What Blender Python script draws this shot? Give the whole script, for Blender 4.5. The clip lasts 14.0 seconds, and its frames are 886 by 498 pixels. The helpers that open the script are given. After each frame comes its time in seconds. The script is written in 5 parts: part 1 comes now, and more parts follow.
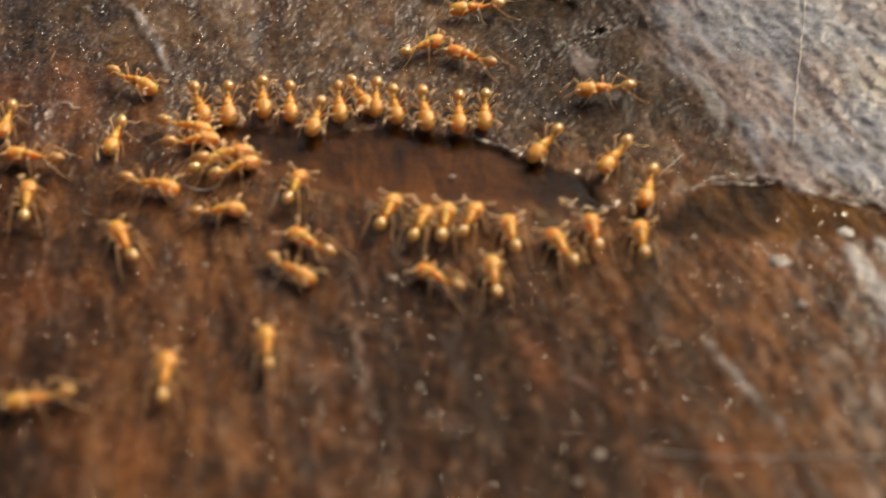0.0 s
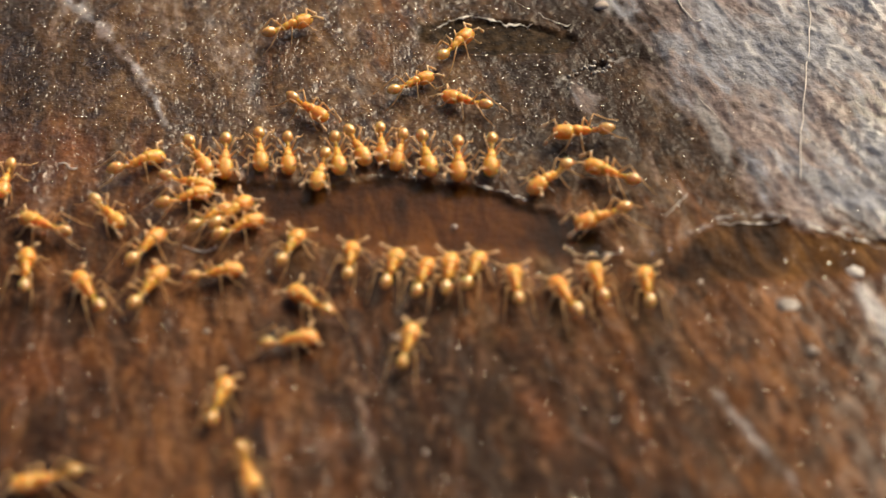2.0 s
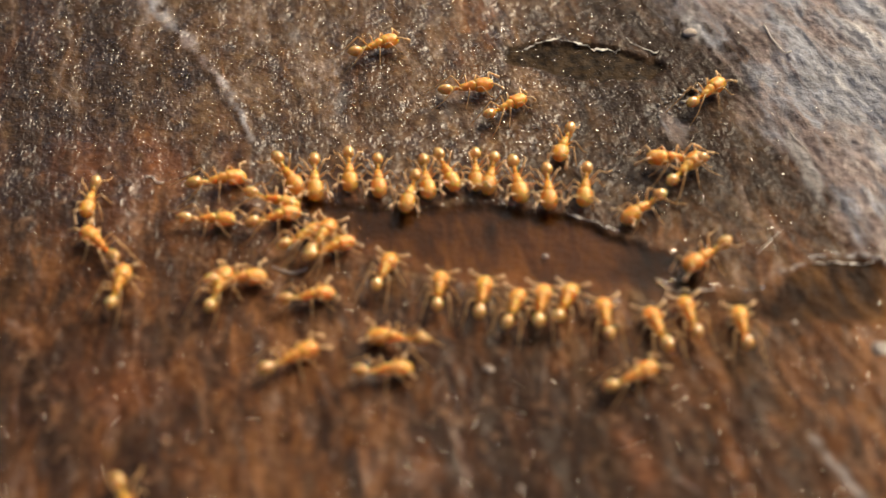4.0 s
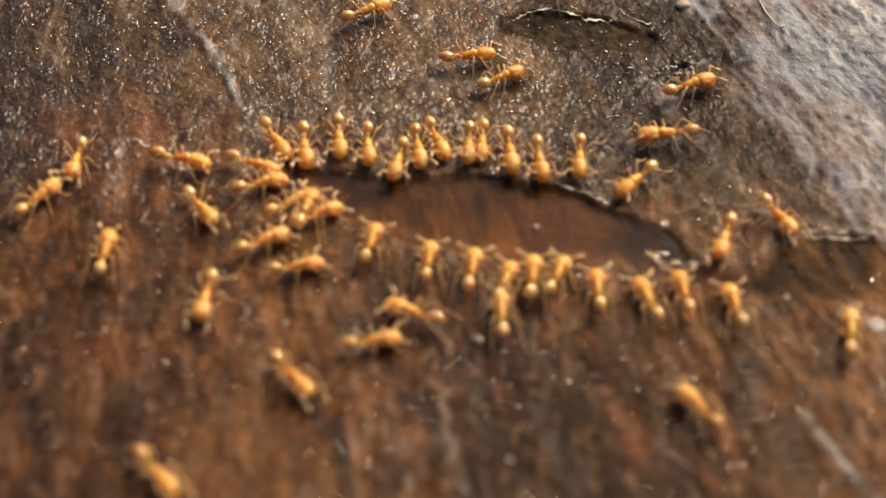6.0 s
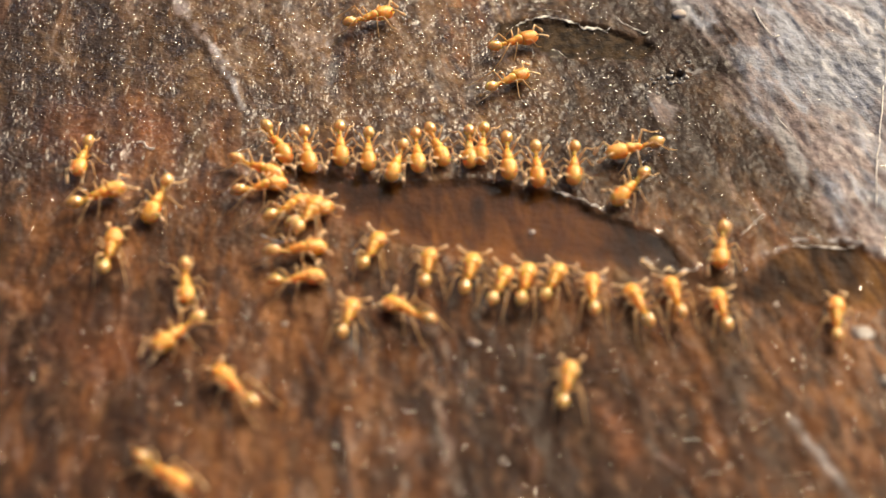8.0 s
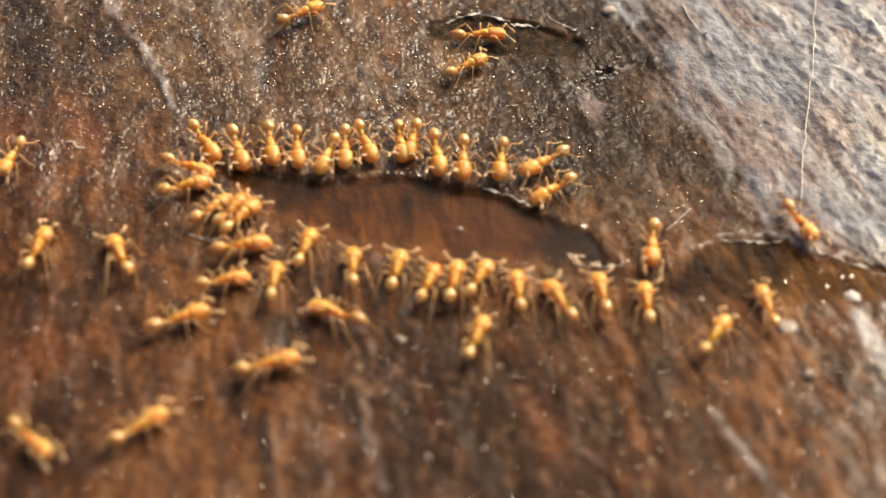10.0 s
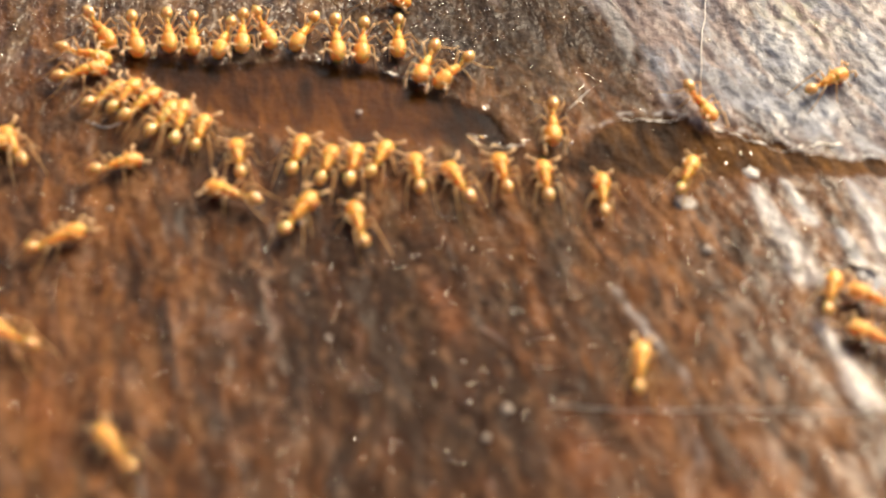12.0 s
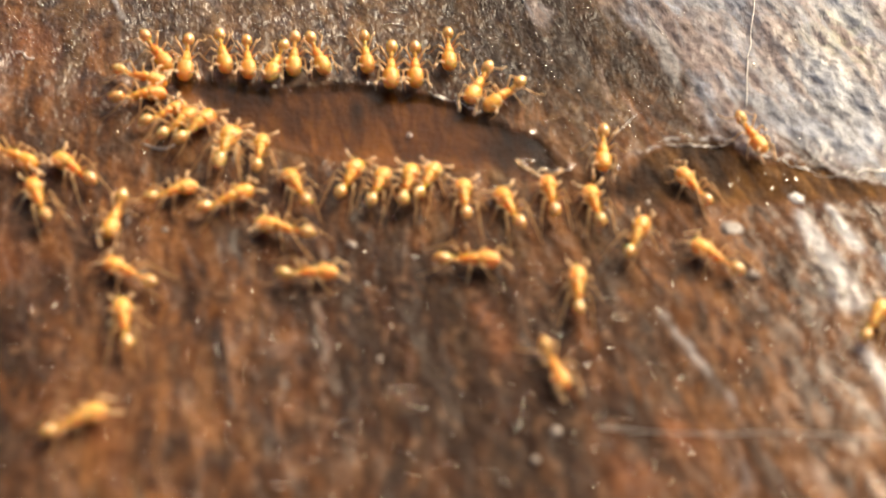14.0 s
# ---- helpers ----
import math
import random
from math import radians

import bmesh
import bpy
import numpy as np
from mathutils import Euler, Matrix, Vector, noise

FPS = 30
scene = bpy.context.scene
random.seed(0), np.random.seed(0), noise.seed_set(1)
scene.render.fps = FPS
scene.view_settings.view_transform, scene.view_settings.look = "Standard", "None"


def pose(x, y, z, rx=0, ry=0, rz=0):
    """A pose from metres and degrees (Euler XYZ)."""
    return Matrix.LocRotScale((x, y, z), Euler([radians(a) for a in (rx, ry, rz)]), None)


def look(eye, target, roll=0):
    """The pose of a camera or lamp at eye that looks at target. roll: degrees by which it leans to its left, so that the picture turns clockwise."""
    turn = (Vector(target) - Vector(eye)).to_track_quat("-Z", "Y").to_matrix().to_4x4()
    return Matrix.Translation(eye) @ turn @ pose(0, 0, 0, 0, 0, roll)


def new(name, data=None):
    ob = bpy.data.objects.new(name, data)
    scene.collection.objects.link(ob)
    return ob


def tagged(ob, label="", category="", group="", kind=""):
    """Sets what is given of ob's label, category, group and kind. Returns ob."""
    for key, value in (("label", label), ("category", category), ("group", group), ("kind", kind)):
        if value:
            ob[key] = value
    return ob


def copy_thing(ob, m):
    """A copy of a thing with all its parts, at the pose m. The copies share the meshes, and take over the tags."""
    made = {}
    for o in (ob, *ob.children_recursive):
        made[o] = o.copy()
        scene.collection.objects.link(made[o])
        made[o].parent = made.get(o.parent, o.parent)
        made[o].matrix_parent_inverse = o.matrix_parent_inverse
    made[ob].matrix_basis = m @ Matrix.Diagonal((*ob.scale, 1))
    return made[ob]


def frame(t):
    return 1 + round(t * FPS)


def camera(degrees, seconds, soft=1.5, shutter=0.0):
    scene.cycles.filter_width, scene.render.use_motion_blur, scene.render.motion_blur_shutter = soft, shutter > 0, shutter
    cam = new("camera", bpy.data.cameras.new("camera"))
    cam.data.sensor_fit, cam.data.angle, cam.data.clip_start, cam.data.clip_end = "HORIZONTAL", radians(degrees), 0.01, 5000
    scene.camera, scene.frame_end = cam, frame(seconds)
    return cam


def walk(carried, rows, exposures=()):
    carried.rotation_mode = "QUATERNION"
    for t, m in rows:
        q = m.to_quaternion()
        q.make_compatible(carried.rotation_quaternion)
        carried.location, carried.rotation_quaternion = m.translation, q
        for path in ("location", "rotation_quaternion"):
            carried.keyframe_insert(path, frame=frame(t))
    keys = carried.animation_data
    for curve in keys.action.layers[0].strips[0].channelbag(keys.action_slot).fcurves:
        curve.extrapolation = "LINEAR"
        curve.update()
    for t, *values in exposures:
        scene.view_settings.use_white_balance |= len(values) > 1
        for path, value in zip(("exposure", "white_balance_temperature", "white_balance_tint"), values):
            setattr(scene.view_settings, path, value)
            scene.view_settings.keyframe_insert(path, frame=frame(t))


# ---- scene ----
MM = 0.001  # the plan is drawn in millimetres

# ---- camera and its path: eye and Euler turn ----
cam = camera(26.1, 14.0, soft=1.5, shutter=0.5)
cam.data.dof.use_dof = True
cam.data.dof.focus_distance = 0.1115
cam.data.dof.aperture_fstop = 30.0
PATH = [
    (0, -0.497, -77.176, 65.427, 48.461, -0.589, 0.487),
    (0.5, 0.790, -75.585, 67.788, 46.146, 1.297, 1.453),
    (1, 1.887, -73.541, 69.316, 46.656, 1.689, 0.236),
    (1.5, 1.323, -72.921, 68.183, 46.932, 1.835, -0.005),
    (2, 1.294, -72.943, 68.313, 47.199, 1.771, -0.157),
    (2.5, 1.063, -72.869, 68.177, 47.512, 1.758, -0.141),
    (3, 0.055, -74.493, 70.055, 47.222, 1.495, 0.225),
    (3.2, -1.508, -73.306, 70.262, 47.141, 1.276, 0.511),
    (5.5, -4.705, -69.781, 68.693, 45.692, -1.132, 0.928),
    (6, -4.680, -70.298, 68.766, 45.922, -0.998, 1.099),
    (6.5, -4.526, -71.646, 68.706, 45.533, -1.218, 1.214),
    (7, -4.439, -72.023, 68.250, 45.445, -1.369, 1.531),
    (7.5, -4.717, -71.226, 69.853, 45.670, -1.433, 1.643),
    (9.8, -2.813, -71.815, 71.441, 45.513, -1.842, 0.640),
    (10, -2.555, -71.499, 71.219, 45.496, -1.882, 0.532),
    (10.5, -2.206, -70.766, 70.725, 45.253, -2.270, -0.233),
    (11, -1.760, -70.225, 70.279, 45.285, -2.940, -1.554),
    (11.5, -1.466, -70.475, 69.619, 44.486, -3.072, -1.975),
    (12, -1.245, -72.512, 69.993, 42.977, -2.830, -1.730),
    (12.5, -1.250, -72.570, 69.927, 42.406, -2.695, -1.471),
    (13, -1.532, -72.671, 69.621, 42.213, -2.489, -1.069),
    (13.5, -1.737, -72.399, 69.739, 42.205, -2.495, -0.919),
    (14, -2.466, -72.902, 71.511, 43.171, -2.531, -0.849),
]
walk(cam, [(t, pose(x * MM, y * MM, z * MM, rx, ry, rz)) for t, x, y, z, rx, ry, rz in PATH],
     exposures=[(0, -0.2), (0.5, -0.15), (1, 0.04), (3, 0.0), (5.5, 0.08), (6.5, 0.1), (7, 0.15), (7.5, 0.45), (10, 0.35), (11, 0.42), (12.5, 0.58), (14, 0.58)])

# ---- sky and sun: bright hazy daylight from behind the subject ----
SUN_UP, SUN_SIDE = 40.0, 38.0
world = bpy.data.worlds.new("sky")
scene.world = world
world.use_nodes = True
wn, wl = world.node_tree.nodes, world.node_tree.links
wn.clear()
sky = wn.new("ShaderNodeTexSky")
sky.sky_type, sky.sun_disc = "NISHITA", False
sky.air_density, sky.dust_density, sky.ozone_density = 0.6, 7.0, 0.3
sky.sun_elevation, sky.sun_rotation = radians(SUN_UP), radians(SUN_SIDE)
back = wn.new("ShaderNodeBackground")
back.inputs["Strength"].default_value = 0.082
wout = wn.new("ShaderNodeOutputWorld")
wl.new(sky.outputs["Color"], back.inputs["Color"])
wl.new(back.outputs["Background"], wout.inputs["Surface"])
sun = new("sun", bpy.data.lights.new("sun", "SUN"))
sun.data.energy, sun.data.angle, sun.data.color = 3.5, radians(34), (1.0, 0.828, 0.57)
sun_way = Vector((math.sin(radians(SUN_SIDE)) * math.cos(radians(SUN_UP)), math.cos(radians(SUN_SIDE)) * math.cos(radians(SUN_UP)), math.sin(radians(SUN_UP))))
sun.matrix_world = look(sun_way * 2, (0, 0, 0))


# ---- materials ----
class Mat:
    """A node material with short ways to make and join nodes."""

    def __init__(self, name):
        self.m = bpy.data.materials.new(name)
        self.m.use_nodes = True
        self.n, self.l = self.m.node_tree.nodes, self.m.node_tree.links
        self.bsdf = self.n["Principled BSDF"]

    def put(self, socket, value):
        if isinstance(value, bpy.types.NodeSocket):
            self.l.new(value, socket)
        elif isinstance(value, tuple) and len(value) == 3 and socket.type == "RGBA":
            socket.default_value = (*value, 1)
        else:
            socket.default_value = value

    def set(self, **values):
        for key, value in values.items():
            self.put(self.bsdf.inputs[key.replace("_", " ")], value)
        return self

    def attr(self, name):
        node = self.n.new("ShaderNodeAttribute")
        node.attribute_name = name
        return node.outputs["Fac"]

    def coords(self):
        node = self.n.new("ShaderNodeTexCoord")
        return node.outputs["Object"]

    def scaled(self, vector, x, y, z):
        node = self.n.new("ShaderNodeMapping")
        self.put(node.inputs["Vector"], vector)
        node.inputs["Scale"].default_value = (x, y, z)
        return node.outputs["Vector"]

    def joined(self, x, y, z):
        node = self.n.new("ShaderNodeCombineXYZ")
        for socket, value in zip(node.inputs, (x, y, z)):
            self.put(socket, value)
        return node.outputs[0]

    def noise(self, vector, scale, detail=4.0, rough=0.55, warp=0.0):
        node = self.n.new("ShaderNodeTexNoise")
        self.put(node.inputs["Vector"], vector)
        node.inputs["Scale"].default_value, node.inputs["Detail"].default_value = scale, detail
        node.inputs["Roughness"].default_value, node.inputs["Distortion"].default_value = rough, warp
        return node.outputs["Fac"]

    def ramp(self, fac, *stops):
        node = self.n.new("ShaderNodeValToRGB")
        self.put(node.inputs["Fac"], fac)
        while len(node.color_ramp.elements) < len(stops):
            node.color_ramp.elements.new(1.0)
        for e, (at, c) in zip(node.color_ramp.elements, stops):
            e.position = at
            e.color = (*c, 1) if isinstance(c, tuple) else (c, c, c, 1)
        return node.outputs["Color"]

    def mix(self, fac, a, b):
        node = self.n.new("ShaderNodeMix")
        node.data_type = "RGBA"
        self.put(node.inputs[0], fac)
        self.put(node.inputs[6], a)
        self.put(node.inputs[7], b)
        return node.outputs[2]

    def math(self, op, a, b=0.5, clamp=False):
        node = self.n.new("ShaderNodeMath")
        node.operation, node.use_clamp = op, clamp
        self.put(node.inputs[0], a)
        self.put(node.inputs[1], b)
        return node.outputs[0]

    def bump(self, height, strength, distance, under=None):
        node = self.n.new("ShaderNodeBump")
        self.put(node.inputs["Height"], height)
        node.inputs["Strength"].default_value, node.inputs["Distance"].default_value = strength, distance
        if under is not None:
            self.l.new(under, node.inputs["Normal"])
        return node.outputs["Normal"]


def wood_material():
    m = Mat("wet_weathered_wood")
    mm = m.scaled(m.coords(), 1000, 1000, 1000)
    sep = m.n.new("ShaderNodeSeparateXYZ")
    m.l.new(mm, sep.inputs[0])
    grain = m.joined(m.attr("grain"), m.math("MULTIPLY", sep.outputs[1], 0.20), 0.0)
    fibre_p = m.joined(m.math("MULTIPLY", m.attr("grain"), 2.2), m.math("MULTIPLY", sep.outputs[1], 0.5), 0.0)
    # broad patches, streaks along the grain, short fibres, speckle
    broad = m.noise(mm, 0.17, 3.0, 0.6, 0.6)
    patch = m.noise(m.joined(m.attr("grain"), m.math("MULTIPLY", sep.outputs[1], 0.45), 0.0), 0.42, 5.0, 0.62, 1.0)
    streak = m.noise(grain, 1.25, 4.0, 0.62, 0.5)
    fine = m.noise(fibre_p, 1.3, 4.0, 0.65)
    speck = m.noise(mm, 1.5, 3.0, 0.6)
    both = m.math("ADD", m.math("ADD", m.math("MULTIPLY", streak, 0.30), m.math("MULTIPLY", patch, 0.42)), m.math("ADD", m.math("MULTIPLY", fine, 0.14), m.math("ADD", m.math("MULTIPLY", broad, 0.16), m.attr("tone"))))
    brown = m.ramp(both, (0.42, (0.024, 0.0095, 0.0036)), (0.485, (0.056, 0.020, 0.0058)), (0.535, (0.115, 0.042, 0.011)), (0.61, (0.25, 0.107, 0.034)))
    grime = m.noise(m.scaled(mm, 1.0, 0.62, 1.0), 0.62, 4.0, 0.72, 0.4)
    brown = m.mix(m.ramp(grime, (0.36, 0.78), (0.52, 0.0)), brown, m.ramp(speck, (0.4, (0.024, 0.0125, 0.0062)), (0.62, (0.066, 0.036, 0.019))))
    brown = m.mix(m.ramp(m.noise(m.scaled(mm, 1.0, 0.7, 1.0), 1.05, 3.0, 0.65), (0.56, 0.0), (0.68, 0.62)), brown, (0.215, 0.115, 0.060))
    vein = m.noise(m.joined(m.attr("grain"), m.math("MULTIPLY", sep.outputs[1], 0.17), 0.0), 0.95, 4.0, 0.68, 0.35)
    brown = m.mix(m.ramp(m.math("ADD", vein, m.attr("tone")), (0.53, 0.0), (0.66, 0.6)), brown, m.ramp(speck, (0.38, (0.125, 0.050, 0.014)), (0.62, (0.27, 0.14, 0.062))))
    brown = m.mix(m.ramp(vein, (0.35, 0.6), (0.46, 0.0)), brown, (0.022, 0.0095, 0.004))
    dusty = m.ramp(m.noise(grain, 0.6, 4.0, 0.65, 1.0), (0.54, 0.0), (0.66, 0.38))
    brown = m.mix(dusty, brown, (0.165, 0.078, 0.036))
    brown = m.mix(m.math("MULTIPLY", m.attr("rust"), 0.6), brown, m.ramp(speck, (0.38, (0.125, 0.038, 0.0115)), (0.62, (0.29, 0.105, 0.036))))
    sooty = m.ramp(m.math("ADD", m.math("ADD", m.math("MULTIPLY", speck, 0.35), m.math("MULTIPLY", patch, 0.65)), m.attr("tone")), (0.40, (0.019, 0.0102, 0.0042)), (0.48, (0.054, 0.030, 0.0118)), (0.56, (0.118, 0.071, 0.031)), (0.66, (0.245, 0.166, 0.085)))
    dull = m.ramp(m.math("ADD", m.attr("soot_sheen"), m.math("MULTIPLY", m.math("SUBTRACT", m.noise(grain, 0.33, 4.0, 0.6, 0.6), 0.5), 2.6)), (0.3, 0.0), (0.75, 0.68))
    colour = m.mix(dull, brown, sooty)
    # weathered grey, kept paler so the colour carries part of the sheen
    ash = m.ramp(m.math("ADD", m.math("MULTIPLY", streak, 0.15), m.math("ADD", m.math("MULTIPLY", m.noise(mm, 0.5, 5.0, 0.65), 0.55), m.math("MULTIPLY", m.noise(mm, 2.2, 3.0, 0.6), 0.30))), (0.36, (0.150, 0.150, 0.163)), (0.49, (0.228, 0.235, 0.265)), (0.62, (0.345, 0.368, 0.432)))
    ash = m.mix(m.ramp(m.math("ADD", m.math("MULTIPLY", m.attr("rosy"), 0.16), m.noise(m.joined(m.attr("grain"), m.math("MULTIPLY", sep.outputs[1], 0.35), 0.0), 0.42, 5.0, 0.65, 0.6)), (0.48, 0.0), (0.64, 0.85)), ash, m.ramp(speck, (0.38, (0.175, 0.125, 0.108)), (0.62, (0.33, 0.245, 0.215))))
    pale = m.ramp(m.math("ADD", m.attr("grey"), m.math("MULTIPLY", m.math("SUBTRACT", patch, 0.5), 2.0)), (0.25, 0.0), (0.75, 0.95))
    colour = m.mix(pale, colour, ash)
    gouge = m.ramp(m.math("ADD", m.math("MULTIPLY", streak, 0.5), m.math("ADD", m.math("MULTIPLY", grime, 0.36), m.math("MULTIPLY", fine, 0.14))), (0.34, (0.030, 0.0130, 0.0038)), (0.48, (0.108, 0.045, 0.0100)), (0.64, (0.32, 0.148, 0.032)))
    # gouge floor goes darker near the far bank's left and in the right arm
    gouge = m.mix(m.attr("floor_dark"), gouge, m.ramp(streak, (0.40, (0.007, 0.003, 0.0012)), (0.64, (0.034, 0.0135, 0.004))))
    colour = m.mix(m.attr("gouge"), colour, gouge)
    colour = m.mix(m.attr("rim"), colour, (0.66, 0.645, 0.635))
    # hollows of recess and pit: dark colour painted in to deepen their shade
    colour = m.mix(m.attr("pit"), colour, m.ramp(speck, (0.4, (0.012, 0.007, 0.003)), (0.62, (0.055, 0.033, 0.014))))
    moss = m.ramp(m.noise(mm, 1.1, 4.0, 0.6), (0.45, 0.0), (0.62, 0.5))
    colour = m.mix(m.math("MULTIPLY", m.attr("moss"), moss), colour, (0.30, 0.31, 0.15))
    # a wet film beads over the rough wood; where the wood is dry it stays dull
    film = m.math("MULTIPLY", m.attr("wet"), m.ramp(m.noise(mm, 0.55, 4.0, 0.7), (0.40, 0.25), (0.60, 1.0)))
    rough = m.ramp(m.noise(mm, 1.1, 4.0, 0.6), (0.3, 0.5), (0.7, 0.8))
    beads = m.math("MULTIPLY", m.math("ADD", m.math("MULTIPLY", m.noise(mm, 1.5, 1.0, 0.5), 0.75), m.math("ADD", m.math("MULTIPLY", m.noise(mm, 3.4, 1.0, 0.5), 0.45), m.math("MULTIPLY", m.noise(fibre_p, 3.2, 1.0, 0.5), 0.28))), m.math("SUBTRACT", 1.05, m.math("MULTIPLY", m.math("MAXIMUM", m.attr("crusty"), m.attr("pool")), 0.85)))
    b0 = m.bump(m.noise(mm, 3.4, 2.0, 0.6), 0.8, 0.00011, m.bump(m.noise(mm, 1.3, 3.0, 0.55), 0.7, 0.00022))
    b1 = m.bump(fine, 0.4, 0.00008, b0)
    crust = m.n.new("ShaderNodeTexVoronoi")
    crust.feature = "F1"
    m.put(crust.inputs["Vector"], m.joined(m.math("ADD", m.attr("grain"), m.math("MULTIPLY", m.noise(mm, 0.8, 3.0, 0.6), 2.5)), m.math("MULTIPLY", sep.outputs[1], 0.6), m.math("MULTIPLY", broad, 3.0)))
    crust.inputs["Scale"].default_value = 0.9
    ridged = m.noise(m.joined(m.math("MULTIPLY", m.attr("grain"), 1.2), m.math("MULTIPLY", sep.outputs[1], 0.16), 0.0), 0.8, 3.0, 0.5, 0.4)
    flaky = m.math("MULTIPLY", m.math("ADD", m.math("MULTIPLY", ridged, 0.75), m.math("ADD", m.math("MULTIPLY", m.noise(m.joined(m.attr("grain"), m.math("MULTIPLY", sep.outputs[1], 0.65), 0.0), 2.3, 3.0, 0.6), 0.85), m.math("MULTIPLY", crust.outputs["Distance"], 0.25))), m.math("ADD", m.attr("crusty"), 0.12))
    b1 = m.bump(flaky, 1.0, 0.00014, b1)
    coat_rough = m.math("ADD", m.math("MULTIPLY", m.attr("crusty"), 0.30), m.math("ADD", m.math("MULTIPLY", m.attr("pool"), 0.22), 0.05), True)
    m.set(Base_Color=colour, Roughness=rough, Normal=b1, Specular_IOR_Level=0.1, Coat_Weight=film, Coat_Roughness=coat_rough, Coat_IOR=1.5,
          Coat_Normal=m.bump(beads, 1.0, 0.00022))
    return m.m


def plain(name, colour, rough=0.5, spot=None, scale=3.0, **more):
    """A plain surface with a mottled second tone."""
    m = Mat(name)
    mm = m.scaled(m.coords(), 1000, 1000, 1000)
    tone = m.ramp(m.noise(mm, scale, 3.0, 0.6), (0.35, colour), (0.7, spot or colour))
    m.set(Base_Color=tone, Roughness=rough, **more)
    return m.m


def ant_skin(name, colour, spot, rough, soft, clear=0.0, gloss=0.2, film=0.2):
    m = Mat(name)
    mm = m.scaled(m.coords(), 1000, 1000, 1000)
    tone = m.ramp(m.noise(mm, 3.2, 4.0, 0.7), (0.36, tuple(c * k for c, k in zip(colour, (0.78, 0.62, 0.45)))), (0.5, colour), (0.64, spot))
    info = m.n.new("ShaderNodeObjectInfo")
    deeper = tuple(c * k for c, k in zip(colour, (0.86, 0.76, 0.62)))
    tone = m.mix(m.math("MULTIPLY", info.outputs["Random"], 0.55), tone, deeper)
    m.set(Base_Color=tone, Roughness=rough, Subsurface_Weight=soft, Subsurface_Radius=(1.0, 0.45, 0.15), Subsurface_Scale=0.0007, Transmission_Weight=clear, Coat_Weight=gloss, Coat_Roughness=film, Coat_IOR=1.45 + 0.7 * gloss,
          Normal=m.bump(m.noise(mm, 22.0, 2.0), 0.15, 0.00003))
    return m.m


WOOD = wood_material()
SKIN = ant_skin("ant_orange", (0.91, 0.42, 0.065), (0.96, 0.61, 0.20), 0.42, 0.9, 0.0, 0.10)
BELLY = ant_skin("ant_amber", (0.86, 0.49, 0.12), (0.93, 0.67, 0.27), 0.25, 0.5, 0.12, 0.7, 0.10)
LIMB = ant_skin("ant_limb", (0.95, 0.60, 0.26), (0.97, 0.76, 0.45), 0.4, 0.0, 0.0, 0.3)
CLUB = ant_skin("ant_club", (0.94, 0.62, 0.32), (0.97, 0.80, 0.54), 0.4, 0.0)
CRUMB = plain("pale_crumb", (0.34, 0.27, 0.21), 0.5, (0.58, 0.50, 0.43))
FIBRE = plain("dry_fibre", (0.72, 0.66, 0.57), 0.35, (0.88, 0.84, 0.77))
SOIL = plain("soil", (0.10, 0.07, 0.045), 0.9, (0.16, 0.12, 0.08), 0.02)
water_m = Mat("brown_liquid")
skin = water_m.n.new("ShaderNodeBsdfGlossy")
skin.inputs["Roughness"].default_value = 0.06
clear = water_m.n.new("ShaderNodeBsdfTransparent")
clear.inputs["Color"].default_value = (0.95, 0.80, 0.60, 1)
gloss = water_m.n.new("ShaderNodeFresnel")
gloss.inputs["IOR"].default_value = 1.33
film = water_m.n.new("ShaderNodeMixShader")
water_m.l.new(water_m.bump(water_m.noise(water_m.scaled(water_m.coords(), 1000, 1000, 1000), 0.8, 2.0), 0.12, 0.0002), skin.inputs["Normal"])
for k, shader in enumerate((gloss.outputs[0], clear.outputs[0], skin.outputs[0])):
    water_m.l.new(shader, film.inputs[k])
water_m.l.new(film.outputs[0], water_m.n["Material Output"].inputs["Surface"])
WATER = water_m.m
drop_m = Mat("clear_bead")
drop_m.set(Base_Color=(1.0, 0.95, 0.88), Roughness=0.02, Transmission_Weight=1.0, IOR=1.5)
DROP = drop_m.m


# ---- helpers for building ----
def part(name, bm, material, parent=None, label="", smooth=True):
    """Link a bmesh as one mesh object under a thing or a part."""
    me = bpy.data.meshes.new(name)
    bm.to_mesh(me)
    bm.free()
    if smooth:
        me.polygons.foreach_set("use_smooth", [True] * len(me.polygons))
    me.materials.append(material)
    ob = new(name, me)
    ob.parent = parent
    return tagged(ob, label)


def rings(bm, stations, n=12):
    """A closed body through rings: centre, the two half axes (vectors)."""
    rows = []
    for c, a, b in stations:
        rows.append([bm.verts.new((Vector(c) + Vector(a) * math.cos(2 * math.pi * k / n) + Vector(b) * math.sin(2 * math.pi * k / n)) * MM) for k in range(n)])
    for r0, r1 in zip(rows, rows[1:]):
        for k in range(n):
            bm.faces.new((r0[k], r0[(k + 1) % n], r1[(k + 1) % n], r1[k]))
    bm.faces.new(rows[0][::-1])
    bm.faces.new(rows[-1])
    bmesh.ops.recalc_face_normals(bm, faces=bm.faces[:])


def tube(bm, points, radii, n=7):
    """A limb along points with a radius at each."""
    points = [Vector(p) for p in points]
    st = []
    for i, p in enumerate(points):
        d = (points[min(i + 1, len(points) - 1)] - points[max(i - 1, 0)]).normalized()
        a = d.cross(Vector((0, 0, 1)))
        a = a.normalized() if a.length > 1e-4 else Vector((1, 0, 0))
        st.append((p, a * radii[i], d.cross(a) * radii[i]))
    rings(bm, st, n)


